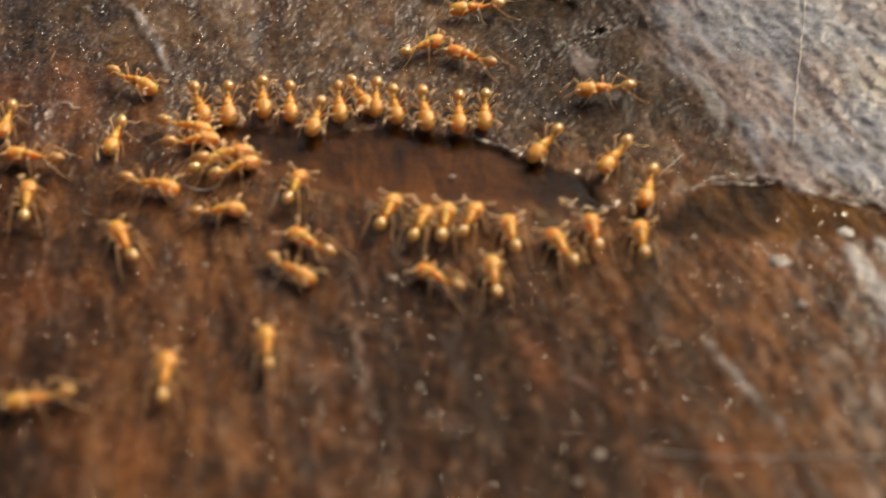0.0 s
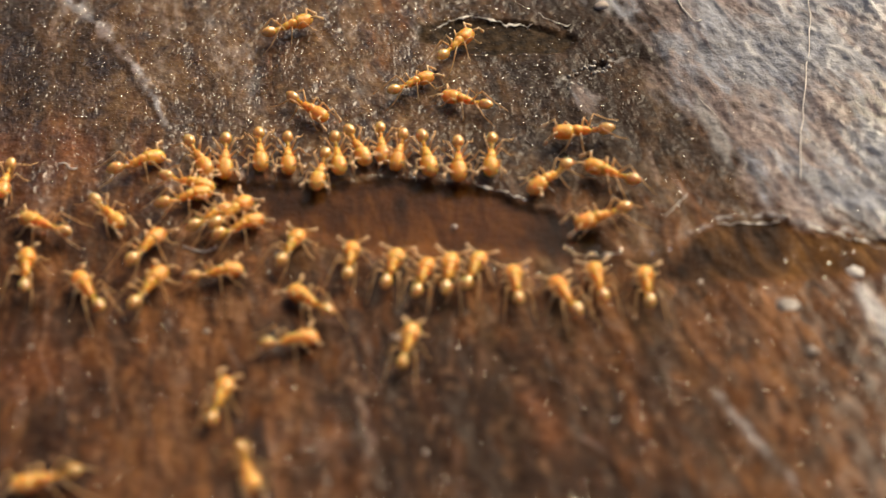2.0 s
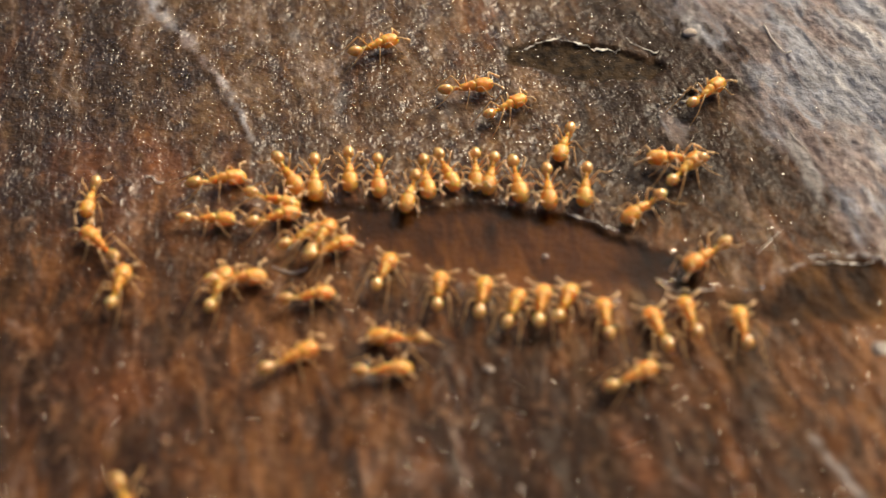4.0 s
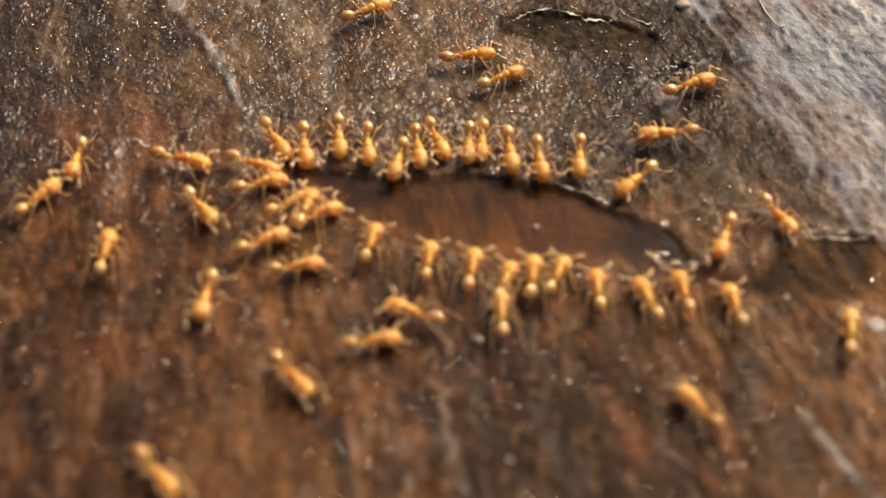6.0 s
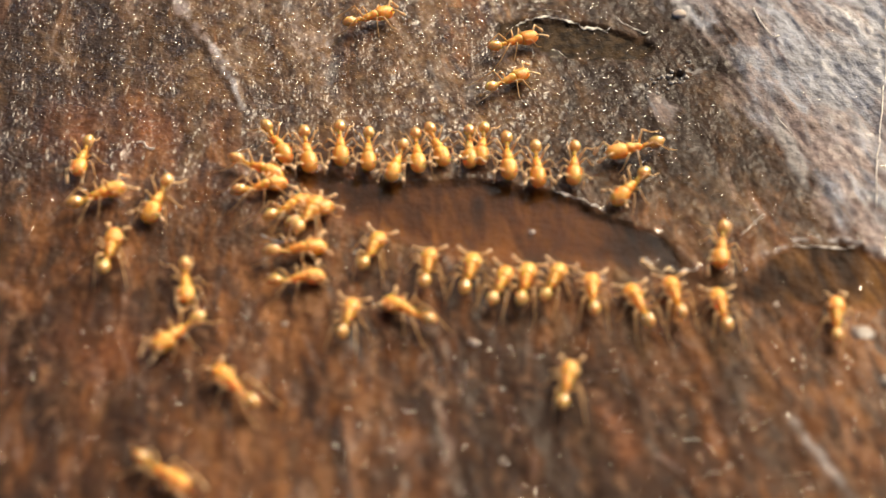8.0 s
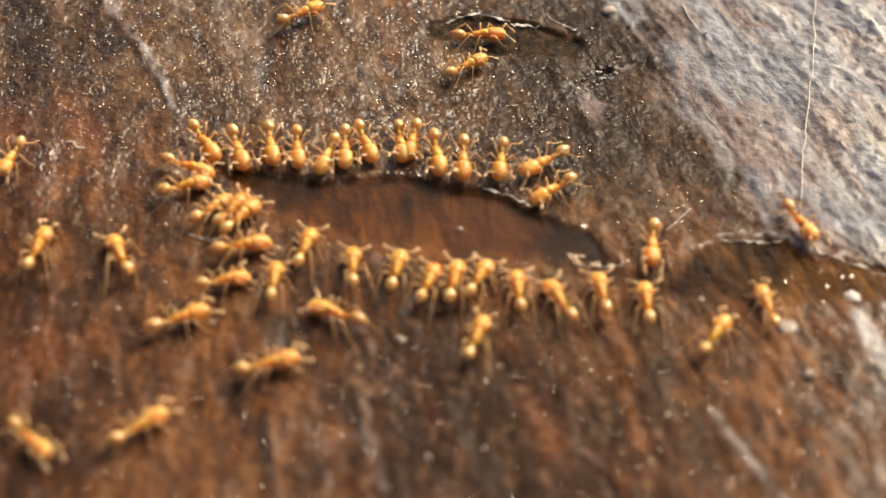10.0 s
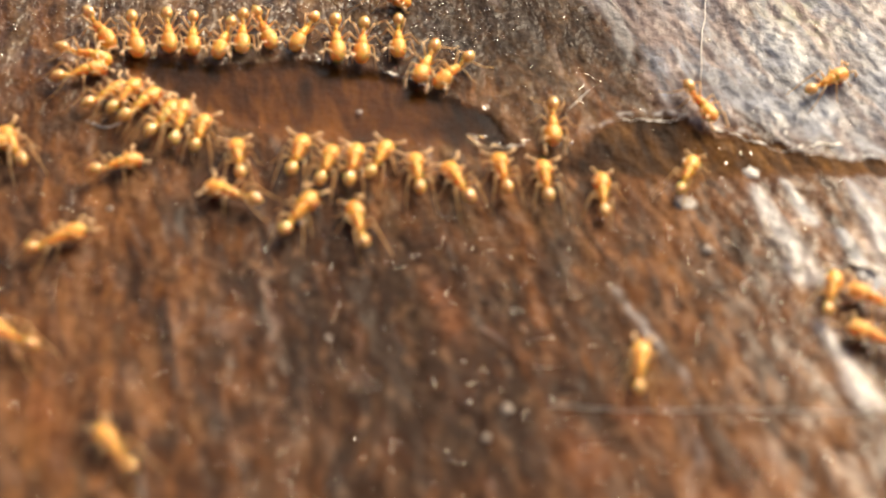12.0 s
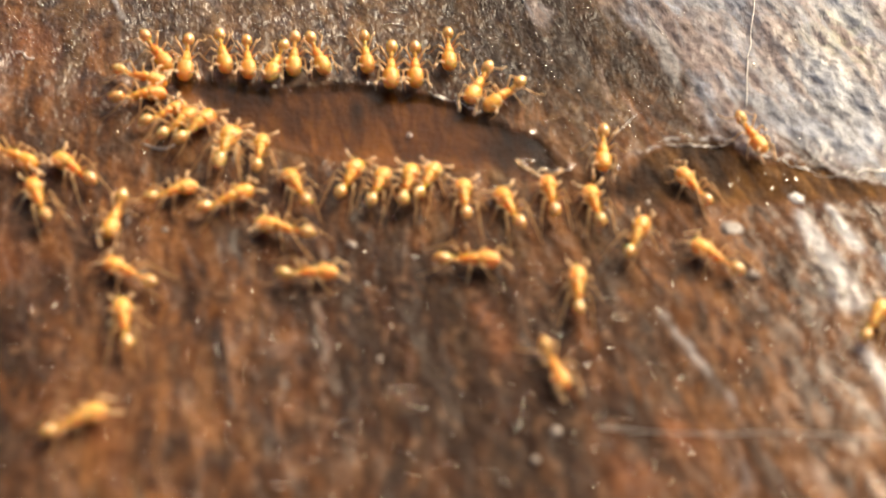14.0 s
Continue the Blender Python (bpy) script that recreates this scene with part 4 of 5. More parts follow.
def motions():
    lead("T1", [(0, -14.22, 8.17, -72), (0.5, -14.22, 8.17, -72), (2.5, -14.17, 8.45, -61), (6.5, -14.17, 8.50, -61), (11, -14.36, 8.57, -59), (14, -14.22, 8.46, -57)])
    lead("T2", [(0, -12.58, 8.21, -85), (0.5, -12.58, 8.21, -85), (2.5, -12.65, 8.44, -88), (6.5, -12.50, 8.03, -82), (11, -12.33, 8.10, -72), (14, -12.43, 8.00, -91)])
    lead("T3", [(0, -10.68, 8.84, -84), (0.5, -10.68, 8.84, -84), (2.5, -10.76, 8.86, -85), (6.5, -10.67, 8.88, -83), (11, -10.57, 8.41, -82), (14, -10.50, 8.64, -79)])
    lead("T4", [(0, -9.13, 8.50, -85), (0.5, -9.13, 8.50, -85), (2.5, -9.18, 8.60, -86), (6.5, -9.08, 8.33, -87), (11, -9.14, 8.34, -87), (14, -9.06, 8.22, -84)])
    lead("T5", [(0, -7.55, 7.12, -99), (0.5, -7.55, 7.12, -99), (2.5, -7.24, 7.05, -101), (6.5, -7.41, 7.20, -99), (11, -7.34, 7.91, -108), (14, -7.39, 7.94, -107)])
    lead("T6", [(0, -6.37, 8.44, -85), (0.5, -6.37, 8.44, -85), (2.5, -6.47, 8.40, -83), (6.5, -6.37, 8.24, -84), (11, -6.48, 8.52, -88), (14, -6.47, 8.55, -90)])
    lead("T7", [(0, -5.29, 9.13, -63), (0.5, -5.29, 9.13, -63), (2.5, -5.38, 8.96, -68), (6.5, -5.36, 8.84, -70), (11, -5.36, 8.92, -67), (14, -5.21, 8.60, -70)])
    lead("T8", [(0, -4.31, 8.90, -90), (0.5, -4.31, 8.90, -90), (2.5, -3.91, 9.20, -85), (6.5, -3.52, 8.59, -91), (11, -3.35, 9.25, -79), (12, -3.00, 8.59, -116), (14, -2.47, 8.84, -85)])
    lead("T9", [(0, -3.26, 8.36, -83), (0.5, -3.26, 8.36, -83), (2.5, -2.92, 8.60, -102), (6.5, -2.82, 8.91, -91), (11, -2.68, 9.40, -100), (11.25, -2.26, 10.00, -54), (11.5, -1.83, 10.59, -8), (12, 1.40, 11.64, -17), (13, 2.70, 18.32, 32), (14, 4.00, 25.00, 80)])
    lead("T10", [(0, -1.59, 7.93, -83), (0.5, -1.59, 7.93, -83), (2.5, -1.52, 8.16, -81), (6.5, -1.36, 8.02, -84), (11, -1.35, 8.14, -83), (14, -1.03, 7.74, -91)])
    lead("T11", [(0, 0.34, 7.62, -90), (0.5, 0.34, 7.62, -90), (2.5, 0.26, 7.60, -90), (6.5, 0.22, 7.38, -85), (11, 0.20, 7.81, -92), (14, 0.31, 7.81, -90)])
    lead("T12", [(0, 1.79, 7.84, -92), (0.5, 1.79, 7.84, -92), (2.5, 2.17, 7.74, -95), (6.5, 2.41, 7.60, -93), (11, 2.17, 7.67, -94), (14, 2.20, 9.13, -89)])
    lead("T13", [(0, 5.11, 4.99, -124), (0.5, 5.11, 4.99, -124), (2.5, 5.32, 5.97, -142), (6.5, 5.45, 5.87, -131), (7.5, 5.49, 6.00, -127), (10, 5.11, 5.40, -142), (11, 5.16, 5.47, -132), (14, 5.30, 5.51, -136)])
    lead("T14", [(0, 8.65, 9.70, -173), (0.5, 7.66, 9.70, -178), (1, 7.17, 9.37, -169), (1.5, 7.21, 9.58, -172), (2, 7.29, 9.52, -178), (2.5, 7.41, 9.76, -177), (3, 7.40, 9.86, -181), (5.5, 7.56, 9.73, -182), (6, 7.36, 9.62, -171), (6.5, 7.12, 9.66, -174), (7, 6.72, 9.65, -168), (7.5, 6.16, 9.46, -164), (10, 4.71, 7.63, -142), (11, 3.69, 5.94, -111), (14, 3.89, 6.36, -113)])
    lead("T15", [(0, 8.86, 3.85, -121), (0.5, 9.10, 4.24, -152), (1, 9.42, 4.98, -188), (1.5, 8.84, 5.48, -212), (2, 8.61, 5.80, -212), (2.5, 8.61, 6.09, -230), (3, 9.10, 6.00, -290), (5.5, 5.77, 13.02, -334), (6, 8.73, 13.83, -332), (6.5, 9.90, 11.92, -402), (7, 10.66, 10.72, -391), (7.5, 16.84, 4.86, -352), (8.2, 28.00, 6.00, -370), (9, 44.00, 8.00, -360), (14, 60.00, 8.00, -360)])
    lead("R1", [(0, 10.47, 1.32, -104), (0.5, 10.51, 1.36, -103), (1, 10.17, 1.90, -120), (1.5, 9.42, 1.90, -130), (2, 7.93, 2.49, -156), (2.5, 7.69, 2.64, -161), (3, 7.70, 2.56, -157), (5.5, 9.69, 1.76, -109), (6.5, 9.77, 1.49, -107), (7.5, 9.94, 1.62, -98), (10, 10.24, 1.41, -97), (11, 10.30, 1.64, -94), (14, 10.41, 1.36, -95)])
    lead("R2", [(0, 46.00, 14.00, 190), (3.2, 44.00, 14.00, 190), (4.35, 28.32, 8.71, 243), (5.5, 12.63, 3.41, 296), (6, 12.67, 3.38, 298), (6.5, 13.13, 3.17, 303), (7, 13.57, 3.80, 343), (7.5, 15.57, 8.03, 342), (8.3, 25.00, 12.00, 300), (10, 18.30, 3.28, 295), (11, 18.22, 3.27, 296), (14, 18.52, 2.59, 291)])
    lead("R3", [(0, 48.00, 4.00, 180), (9.5, 44.00, 4.00, 180), (10.5, 30.50, 2.00, 170), (11, 24.89, 0.74, 114), (11.5, 24.59, 1.74, 138), (11.75, 25.04, 3.23, 87), (12, 25.49, 4.72, 36), (12.5, 25.76, 10.13, 71), (13.2, 33.00, 28.00, 80), (14, 34.00, 45.00, 90)])
    lead("U1", [(0, -9.00, 22.20, 20), (0.4, -9.00, 22.20, 20), (1, -9.89, 20.09, 30), (1.5, -9.90, 20.07, 30), (2, -9.90, 20.08, 30), (2.5, -9.91, 20.02, 22), (3, -9.94, 19.89, 31), (5.5, -9.85, 19.92, 31), (6, -9.80, 19.99, 32), (7.5, -9.73, 19.88, 29), (10, -9.70, 20.12, 37), (10.5, -9.83, 20.06, 31), (11, -9.59, 20.20, 30), (14, -9.50, 22.00, 18)])
    lead("U2", [(0, -1.88, 13.73, 36), (0.5, -2.31, 13.96, 38), (1, -2.16, 14.34, 37), (1.5, -2.42, 14.25, 40), (2, -2.45, 14.32, 32), (2.5, -2.37, 14.27, 34), (3, -2.23, 14.34, 37), (5.5, -2.13, 14.25, 40), (6, -1.88, 14.21, 33), (6.5, -1.72, 14.34, 31), (7, -1.59, 14.20, 31), (7.5, -1.78, 14.30, 35), (10, 0.27, 15.74, 38), (10.5, 0.31, 15.53, 37), (11, 0.48, 15.65, 36), (11.5, 0.53, 15.82, 37), (14, 1.00, 18.30, 20)])
    lead("U3", [(0, 1.07, 12.70, 152), (0.5, 0.48, 12.60, 184), (0.75, -3.85, 13.23, 255), (1, -8.19, 13.86, 327), (1.5, -7.61, 12.76, 320), (2, -8.34, 12.43, 316), (2.5, -5.91, 14.97, 371), (3, -4.38, 16.03, 380), (5.5, -4.41, 16.09, 370), (6, -3.79, 16.05, 372), (6.5, -2.94, 16.24, 372), (7, -3.19, 16.95, 375), (7.5, -1.90, 17.77, 391), (10, 1.02, 18.86, 367), (10.5, 2.06, 18.88, 364), (11, 2.24, 18.83, 370), (14, 1.50, 20.80, 360)])
    lead("U4", [(0, 9.00, 23.00, -120), (0.33, 6.62, 19.78, -175), (0.67, 4.25, 16.56, -230), (1, 1.87, 13.34, -285), (1.5, 1.84, 14.61, -277), (2, 0.83, 12.62, -205), (2.5, -0.17, 11.91, -192), (2.75, 0.19, 11.82, -151), (3, 0.55, 11.73, -111), (5, 2.00, 11.00, -100), (5.17, 1.50, 15.00, -47), (5.33, 1.00, 19.00, 7), (5.5, 0.50, 23.00, 60), (6.5, 0.00, 32.00, 90), (14, 0.00, 50.00, 90)])
    lead("U5", [(0, 1.42, 17.70, -169), (0.33, 1.30, 17.56, -226), (0.67, 1.18, 17.42, -283), (1, 1.06, 17.29, -340), (1.5, 1.06, 17.74, -320), (2, 0.15, 17.76, -305), (2.5, 0.95, 17.19, -345), (2.75, 1.92, 14.83, -390), (3, 2.89, 12.47, -436), (3.6, 6.44, 14.24, -363), (4.2, 10.00, 16.00, -290), (5.5, -0.39, 18.49, -216), (6.2, 2.00, 25.00, -250), (14, 0.00, 60.00, -270)])
    lead("W1", [(0, -24.61, 6.44, -93), (0.5, -24.73, 6.69, -101), (1, -24.55, 6.54, -102), (1.5, -24.63, 6.70, -99), (2, -24.59, 6.87, -94), (2.5, -24.60, 6.71, -95), (3, -24.66, 6.43, -94), (5.5, -24.56, 6.47, -93), (6, -24.64, 6.52, -95), (6.5, -24.62, 6.62, -94), (7, -24.70, 6.60, -96), (7.5, -24.66, 6.79, -93), (10, -24.64, 6.70, -105), (14, -25.20, 6.60, -112)])
    lead("W2", [(0, -22.34, -0.76, 95), (0.5, -22.38, -0.51, 97), (1, -22.32, -0.59, 97), (1.5, -22.28, -0.66, 92), (2, -22.32, -0.70, 96), (2.5, -22.29, -0.66, 93), (3, -22.19, -0.67, 83), (5.5, -22.19, -0.82, 91), (6, -22.08, -0.82, 88), (6.5, -22.15, -0.73, 86), (7, -22.03, -0.84, 86), (7.5, -22.08, -0.79, 87), (10, -22.14, -0.57, 78), (10.5, -21.84, -0.35, 88), (11.5, -24.00, 2.00, 100), (14, -26.00, 3.00, 110)])
    lead("W3", [(0, -22.50, 3.00, 170), (1, -21.55, 2.37, 150), (1.5, -21.72, 2.42, 158), (2, -21.77, 2.81, 151), (2.5, -21.94, 2.60, 156), (3, -21.80, 2.13, 167), (4.25, -24.30, 2.60, 117), (5.5, -26.79, 3.08, 68), (6, -26.21, 3.15, 57), (6.5, -26.55, 2.77, 40), (7, -22.77, 2.02, -6), (7.5, -24.14, 2.18, -26), (8, -23.43, 3.45, 33), (8.5, -22.71, 4.73, 91), (9, -22.00, 6.00, 150), (10, -34.00, 8.00, 170), (14, -45.00, 8.00, 170)])
    lead("W4", [(0, -18.44, 5.14, -98), (0.5, -21.54, 6.94, -94), (1, -20.79, 6.87, -65), (1.5, -19.02, 4.10, -54), (2, -18.70, 3.94, -51), (2.5, -18.69, 4.48, -44), (3, -18.64, 5.83, 20), (5.5, -17.49, 3.10, -30), (6, -17.66, 2.99, -54), (6.5, -17.69, 3.12, -34), (7, -17.55, 2.48, -56), (7.5, -17.35, -2.03, -64), (9, -20.00, -3.00, -120), (10, -20.46, -13.18, -44), (10.5, -19.40, -12.78, -4), (11, -16.83, -11.56, -5), (11.27, -21.22, -12.37, -63), (11.53, -25.61, -13.19, -122), (11.8, -30.00, -14.00, -180), (14, -45.00, -14.00, -180)])
    lead("W5", [(0, -18.27, 10.08, -28), (0.25, -18.26, 8.02, 21), (0.5, -18.25, 5.96, 70), (1, -16.91, 7.85, 48), (1.5, -16.73, 7.67, 23), (2, -17.56, 7.79, 31), (2.5, -17.87, 7.86, 26), (3, -17.85, 7.85, 21), (5.5, -18.18, 7.63, 23), (6, -19.13, 6.57, -10), (6.5, -19.38, 6.13, -13), (7, -20.14, 5.47, -52), (7.5, -20.52, 4.63, -72), (8.33, -19.59, 2.83, -130), (9.17, -18.66, 1.03, -188), (10, -17.73, -0.77, -246), (10.5, -17.70, -0.91, -246), (11, -17.66, -1.04, -248), (11.5, -17.49, -0.89, -247), (12, -17.80, -1.04, -244), (12.5, -17.68, -0.92, -238), (13, -17.87, -1.11, -243), (13.5, -18.06, -0.94, -244), (14, -17.54, -1.16, -224)])
    lead("W6", [(0, -16.16, 0.88, -11), (0.5, -16.05, 0.56, 28), (1, -15.37, 0.41, 18), (1.5, -16.02, 0.83, 48), (2, -16.28, 0.86, 63), (2.5, -16.26, 0.81, 57), (3, -15.87, 0.09, 16), (5.5, -16.67, -0.16, 8), (6, -14.18, 0.35, 35), (6.5, -16.09, 0.65, 43), (7, -15.51, -0.47, 16), (7.5, -12.89, -0.11, 17), (10, -11.59, 0.14, 20), (10.5, -11.20, 0.58, 45), (11, -10.66, 1.33, 59), (14, -9.76, 0.81, 76)])
    lead("W7", [(0, -12.36, -1.14, 15), (0.5, -12.31, -1.10, 24), (1, -12.40, -1.15, 16), (1.5, -12.37, -1.03, 16), (2, -12.50, -1.10, 19), (2.5, -12.53, -1.04, 14), (3, -12.55, -1.19, 16), (5.5, -12.36, -1.13, 18), (6, -12.35, -1.36, 19), (6.5, -12.34, -1.52, 23), (7, -12.50, -1.73, 23), (7.5, -12.29, -2.04, 21), (10, -12.34, -2.35, 20), (10.5, -12.61, -2.43, 19), (11, -12.49, -2.29, 30), (11.5, -12.56, -2.35, 29), (12, -12.57, -2.23, 28), (12.5, -12.57, -2.51, 31), (13, -12.64, -2.62, 24), (13.5, -12.41, -2.59, 31), (14, -12.49, -2.67, 30)])
    lead("W9", [(0, -7.19, -3.65, 139), (0.5, -7.24, -3.54, 140), (1, -7.35, -3.63, 130), (1.5, -7.42, -3.73, 129), (2, -7.31, -3.45, 135), (2.5, -7.52, -3.63, 154), (3, -8.44, -3.74, 182), (5.5, -6.12, -4.53, 155), (6, -6.16, -4.45, 155), (6.5, -6.21, -4.39, 154), (7, -6.25, -4.35, 158), (7.5, -6.28, -4.14, 147), (10, -6.24, -4.50, 154), (10.5, -6.26, -4.32, 150), (11, -6.30, -4.20, 147), (11.5, -6.47, -4.30, 150), (12, -6.37, -4.25, 154), (12.5, -6.46, -4.53, 165), (13, -6.53, -5.02, 164), (13.5, -6.46, -5.17, 175), (14, -6.38, -5.14, 160)])
    lead("W11", [(0, -8.20, -5.51, -34), (0.5, -9.45, -5.11, -110), (0.75, -9.61, -4.42, -170), (1, -9.77, -3.74, -230), (1.25, -9.46, -4.43, -277), (1.5, -9.14, -5.12, -324), (2, -8.37, -6.15, -344), (2.5, -8.30, -6.23, -345), (3, -8.25, -6.12, -348), (5.5, -8.39, -6.49, -345), (6, -8.25, -6.42, -342), (6.5, -8.37, -6.42, -336), (7, -8.43, -6.12, -326), (7.5, -9.27, -5.51, -286), (10, -9.63, -2.39, -273), (10.5, -8.97, -0.67, -285), (11, -8.57, 0.17, -285), (14, -8.01, 0.43, -274)])
    lead("L2", [(0, -14.83, 6.04, -12), (0.5, -14.83, 6.04, -12), (2.5, -14.60, 6.30, -17), (6.5, -15.29, 6.39, -19), (11, -15.00, 6.37, -18), (14, -14.96, 6.33, -15)])
    lead("L3", [(0, -14.34, 4.68, 16), (0.5, -14.34, 4.68, 16), (2.5, -14.68, 4.88, 31), (6.5, -14.69, 4.76, 25), (11, -15.16, 4.74, 27), (14, -14.88, 4.71, 17)])
    lead("L4", [(0, -13.11, 2.97, 46), (0.5, -13.11, 2.97, 46), (2.5, -13.02, 3.35, 43), (6.5, -13.01, 3.35, 41), (11, -13.59, 2.99, 50), (14, -13.38, 3.34, 39)])
    lead("L5", [(0, -11.74, 2.31, 36), (0.5, -11.74, 2.31, 36), (2.5, -11.46, 2.28, 35), (6.5, -11.61, 2.52, 33), (11, -12.53, 3.07, 66), (14, -12.55, 2.48, 54)])
    lead("L6", [(0, -12.39, 3.44, 24), (0.5, -12.39, 3.44, 24), (2.5, -11.89, 3.42, 61), (6.5, -12.15, 2.73, 79), (11, -11.69, 2.11, 53), (14, -11.59, 2.18, 57)])
    lead("B1", [(0, -8.40, 0.77, 77), (0.5, -8.53, 0.61, 73), (1.5, -8.59, 0.38, 74), (2, -8.65, 0.64, 71), (2.5, -8.57, 0.51, 71), (3, -8.57, 0.73, 76), (5.5, -8.52, 0.48, 77), (6.5, -8.65, 0.38, 79), (7.5, -8.60, 0.11, 72), (10, -8.19, 0.23, 77), (11, -10.45, 1.23, 53), (14, -9.87, 0.70, 75)])
    lead("B2", [(0, -0.58, -6.19, 142), (0.5, -3.35, -5.43, 150), (1, -4.37, -4.36, 124), (1.5, -5.82, -1.87, 110), (2, -5.44, -0.51, 86), (2.5, -5.59, -0.44, 87), (3, -5.56, -0.65, 86), (6.5, -5.57, -0.84, 85), (7.5, -5.49, -1.00, 85), (10, -5.59, -1.15, 92), (11, -5.66, -1.18, 91), (12, -6.26, -1.68, 98), (14, -5.87, -2.20, 114)])
    lead("B3", [(0, -3.40, -1.25, 74), (0.5, -3.40, -1.25, 74), (1.5, -3.25, -1.28, 76), (3, -3.34, -1.18, 81), (6.5, -3.38, -1.39, 84), (7.5, -3.34, -1.38, 80), (11, -3.30, -1.36, 79), (14, -3.25, -1.51, 70)])
    lead("B4", [(0, -1.68, -1.95, 74), (0.5, -1.68, -1.95, 74), (1.5, -1.66, -1.87, 76), (3, -1.77, -1.78, 77), (6.5, -1.70, -2.09, 74), (7.5, -1.78, -2.12, 72), (11, -1.69, -2.04, 74), (14, -1.72, -1.93, 74)])
    lead("B5", [(0, -0.40, -1.90, 83), (0.5, -0.40, -1.90, 83), (1.5, -0.30, -1.70, 83), (3, -0.36, -1.70, 85), (6.5, -0.30, -1.77, 85), (7.5, -0.46, -1.90, 81), (11, -0.37, -2.06, 82), (14, -0.16, -1.82, 79)])
    lead("B6", [(0, 0.90, -1.69, 72), (0.5, 0.90, -1.69, 72), (1.5, 0.98, -1.54, 72), (3, 0.86, -1.45, 73), (6.5, 0.98, -1.58, 71), (7.5, 0.98, -1.69, 70), (11, 0.99, -1.73, 70), (14, 0.87, -1.49, 68)])
    lead("B7", [(0, 3.08, -2.77, 98), (0.5, 3.08, -2.77, 98), (1.5, 3.17, -2.65, 95), (3, 2.99, -2.62, 94), (6.5, 2.98, -2.56, 93), (7.5, 3.01, -2.47, 92), (11, 3.04, -2.54, 96), (14, 2.84, -2.84, 92)])
    lead("B8", [(0, 5.70, -3.80, 112), (0.5, 5.70, -3.80, 112), (1.5, 5.66, -3.67, 113), (3, 5.65, -3.44, 108), (6.5, 5.50, -3.12, 107), (7.5, 5.54, -3.19, 107), (11, 5.07, -3.10, 113), (14, 5.23, -3.39, 110)])
    lead("B9", [(0, 7.37, -2.55, 96), (0.5, 7.37, -2.55, 96), (1.5, 7.37, -2.63, 97), (3, 7.29, -2.23, 100), (6.5, 7.32, -2.58, 97), (7.5, 7.34, -2.45, 98), (11, 7.36, -2.55, 99), (14, 7.41, -2.35, 96)])
    lead("B10", [(0, 9.79, -3.19, 91), (0.5, 9.79, -3.19, 91), (1.5, 9.74, -3.14, 92), (3, 9.86, -3.09, 89), (6.5, 9.78, -3.53, 101), (7.5, 9.61, -3.43, 98), (11, 9.59, -3.20, 91), (14, 9.67, -3.16, 99)])
    lead("B11", [(0, 33.00, -14.00, 150), (5.2, 32.00, -14.00, 150), (5.5, 17.40, -11.42, 168), (5.75, 16.38, -8.24, 125), (6, 15.36, -5.05, 82), (6.5, 15.88, -3.54, 82), (7, 15.85, -3.52, 84), (7.5, 15.93, -3.37, 88), (10, 12.91, -5.33, 59), (10.5, 12.88, -4.07, 73), (11, 12.75, -4.02, 77), (11.5, 12.72, -3.66, 83), (12, 12.50, -3.97, 89), (12.5, 12.41, -4.09, 81), (13, 11.84, -3.94, 97), (13.5, 11.77, -4.77, 84), (14, 11.63, -5.32, 68)])
    lead("B12", [(0, 34.00, -9.00, 160), (7, 34.00, -9.00, 160), (9.8, 18.00, -1.50, 120), (10, 15.93, -3.09, 101), (10.5, 15.96, -2.99, 100), (11, 16.18, -3.17, 91), (11.5, 16.37, -2.96, 78), (12, 16.99, -2.50, 67), (12.5, 17.06, -2.10, 75), (13, 16.04, -2.34, 123), (13.5, 15.24, -1.91, 146), (14, 15.10, -1.45, 118)])
    lead("P1", [(0, -13.59, -13.50, 92), (0.5, -13.56, -9.97, 104), (1, -13.74, -6.62, 125), (1.25, -13.50, -5.87, 70), (1.5, -13.26, -5.12, 15), (2, -15.83, -2.24, 65), (2.5, -18.34, 0.64, 88), (3, -17.35, 1.55, 49), (5.5, -16.38, -4.34, 114), (5.75, -16.48, -3.99, 188), (6, -16.59, -3.64, 263), (6.5, -16.46, -3.79, 286), (7, -16.18, -5.26, 281), (7.5, -17.17, -6.14, 245), (9, -18.00, -6.00, 200), (9.33, -16.77, -5.73, 142), (9.67, -15.55, -5.46, 85), (10, -14.32, -5.20, 27), (10.5, -11.13, -5.11, 18), (11, -11.05, -4.45, 35), (11.5, -10.23, -3.49, 48), (12, -9.46, 0.87, 83), (12.5, -9.20, -1.85, 65), (13, -9.14, -1.96, 51), (13.5, -8.30, 0.35, 74), (14, -9.90, 0.66, 81)])
    lead("P2", [(0, -8.88, -11.50, 98), (0.5, -9.55, -10.52, 116), (1, -9.45, -8.76, 89), (1.25, -9.45, -10.14, 11), (1.5, -9.45, -11.52, -67), (2, -9.81, -14.39, -73), (2.5, -8.00, -20.00, -70), (3, -6.00, -27.00, -80), (14, -6.00, -50.00, -80)])
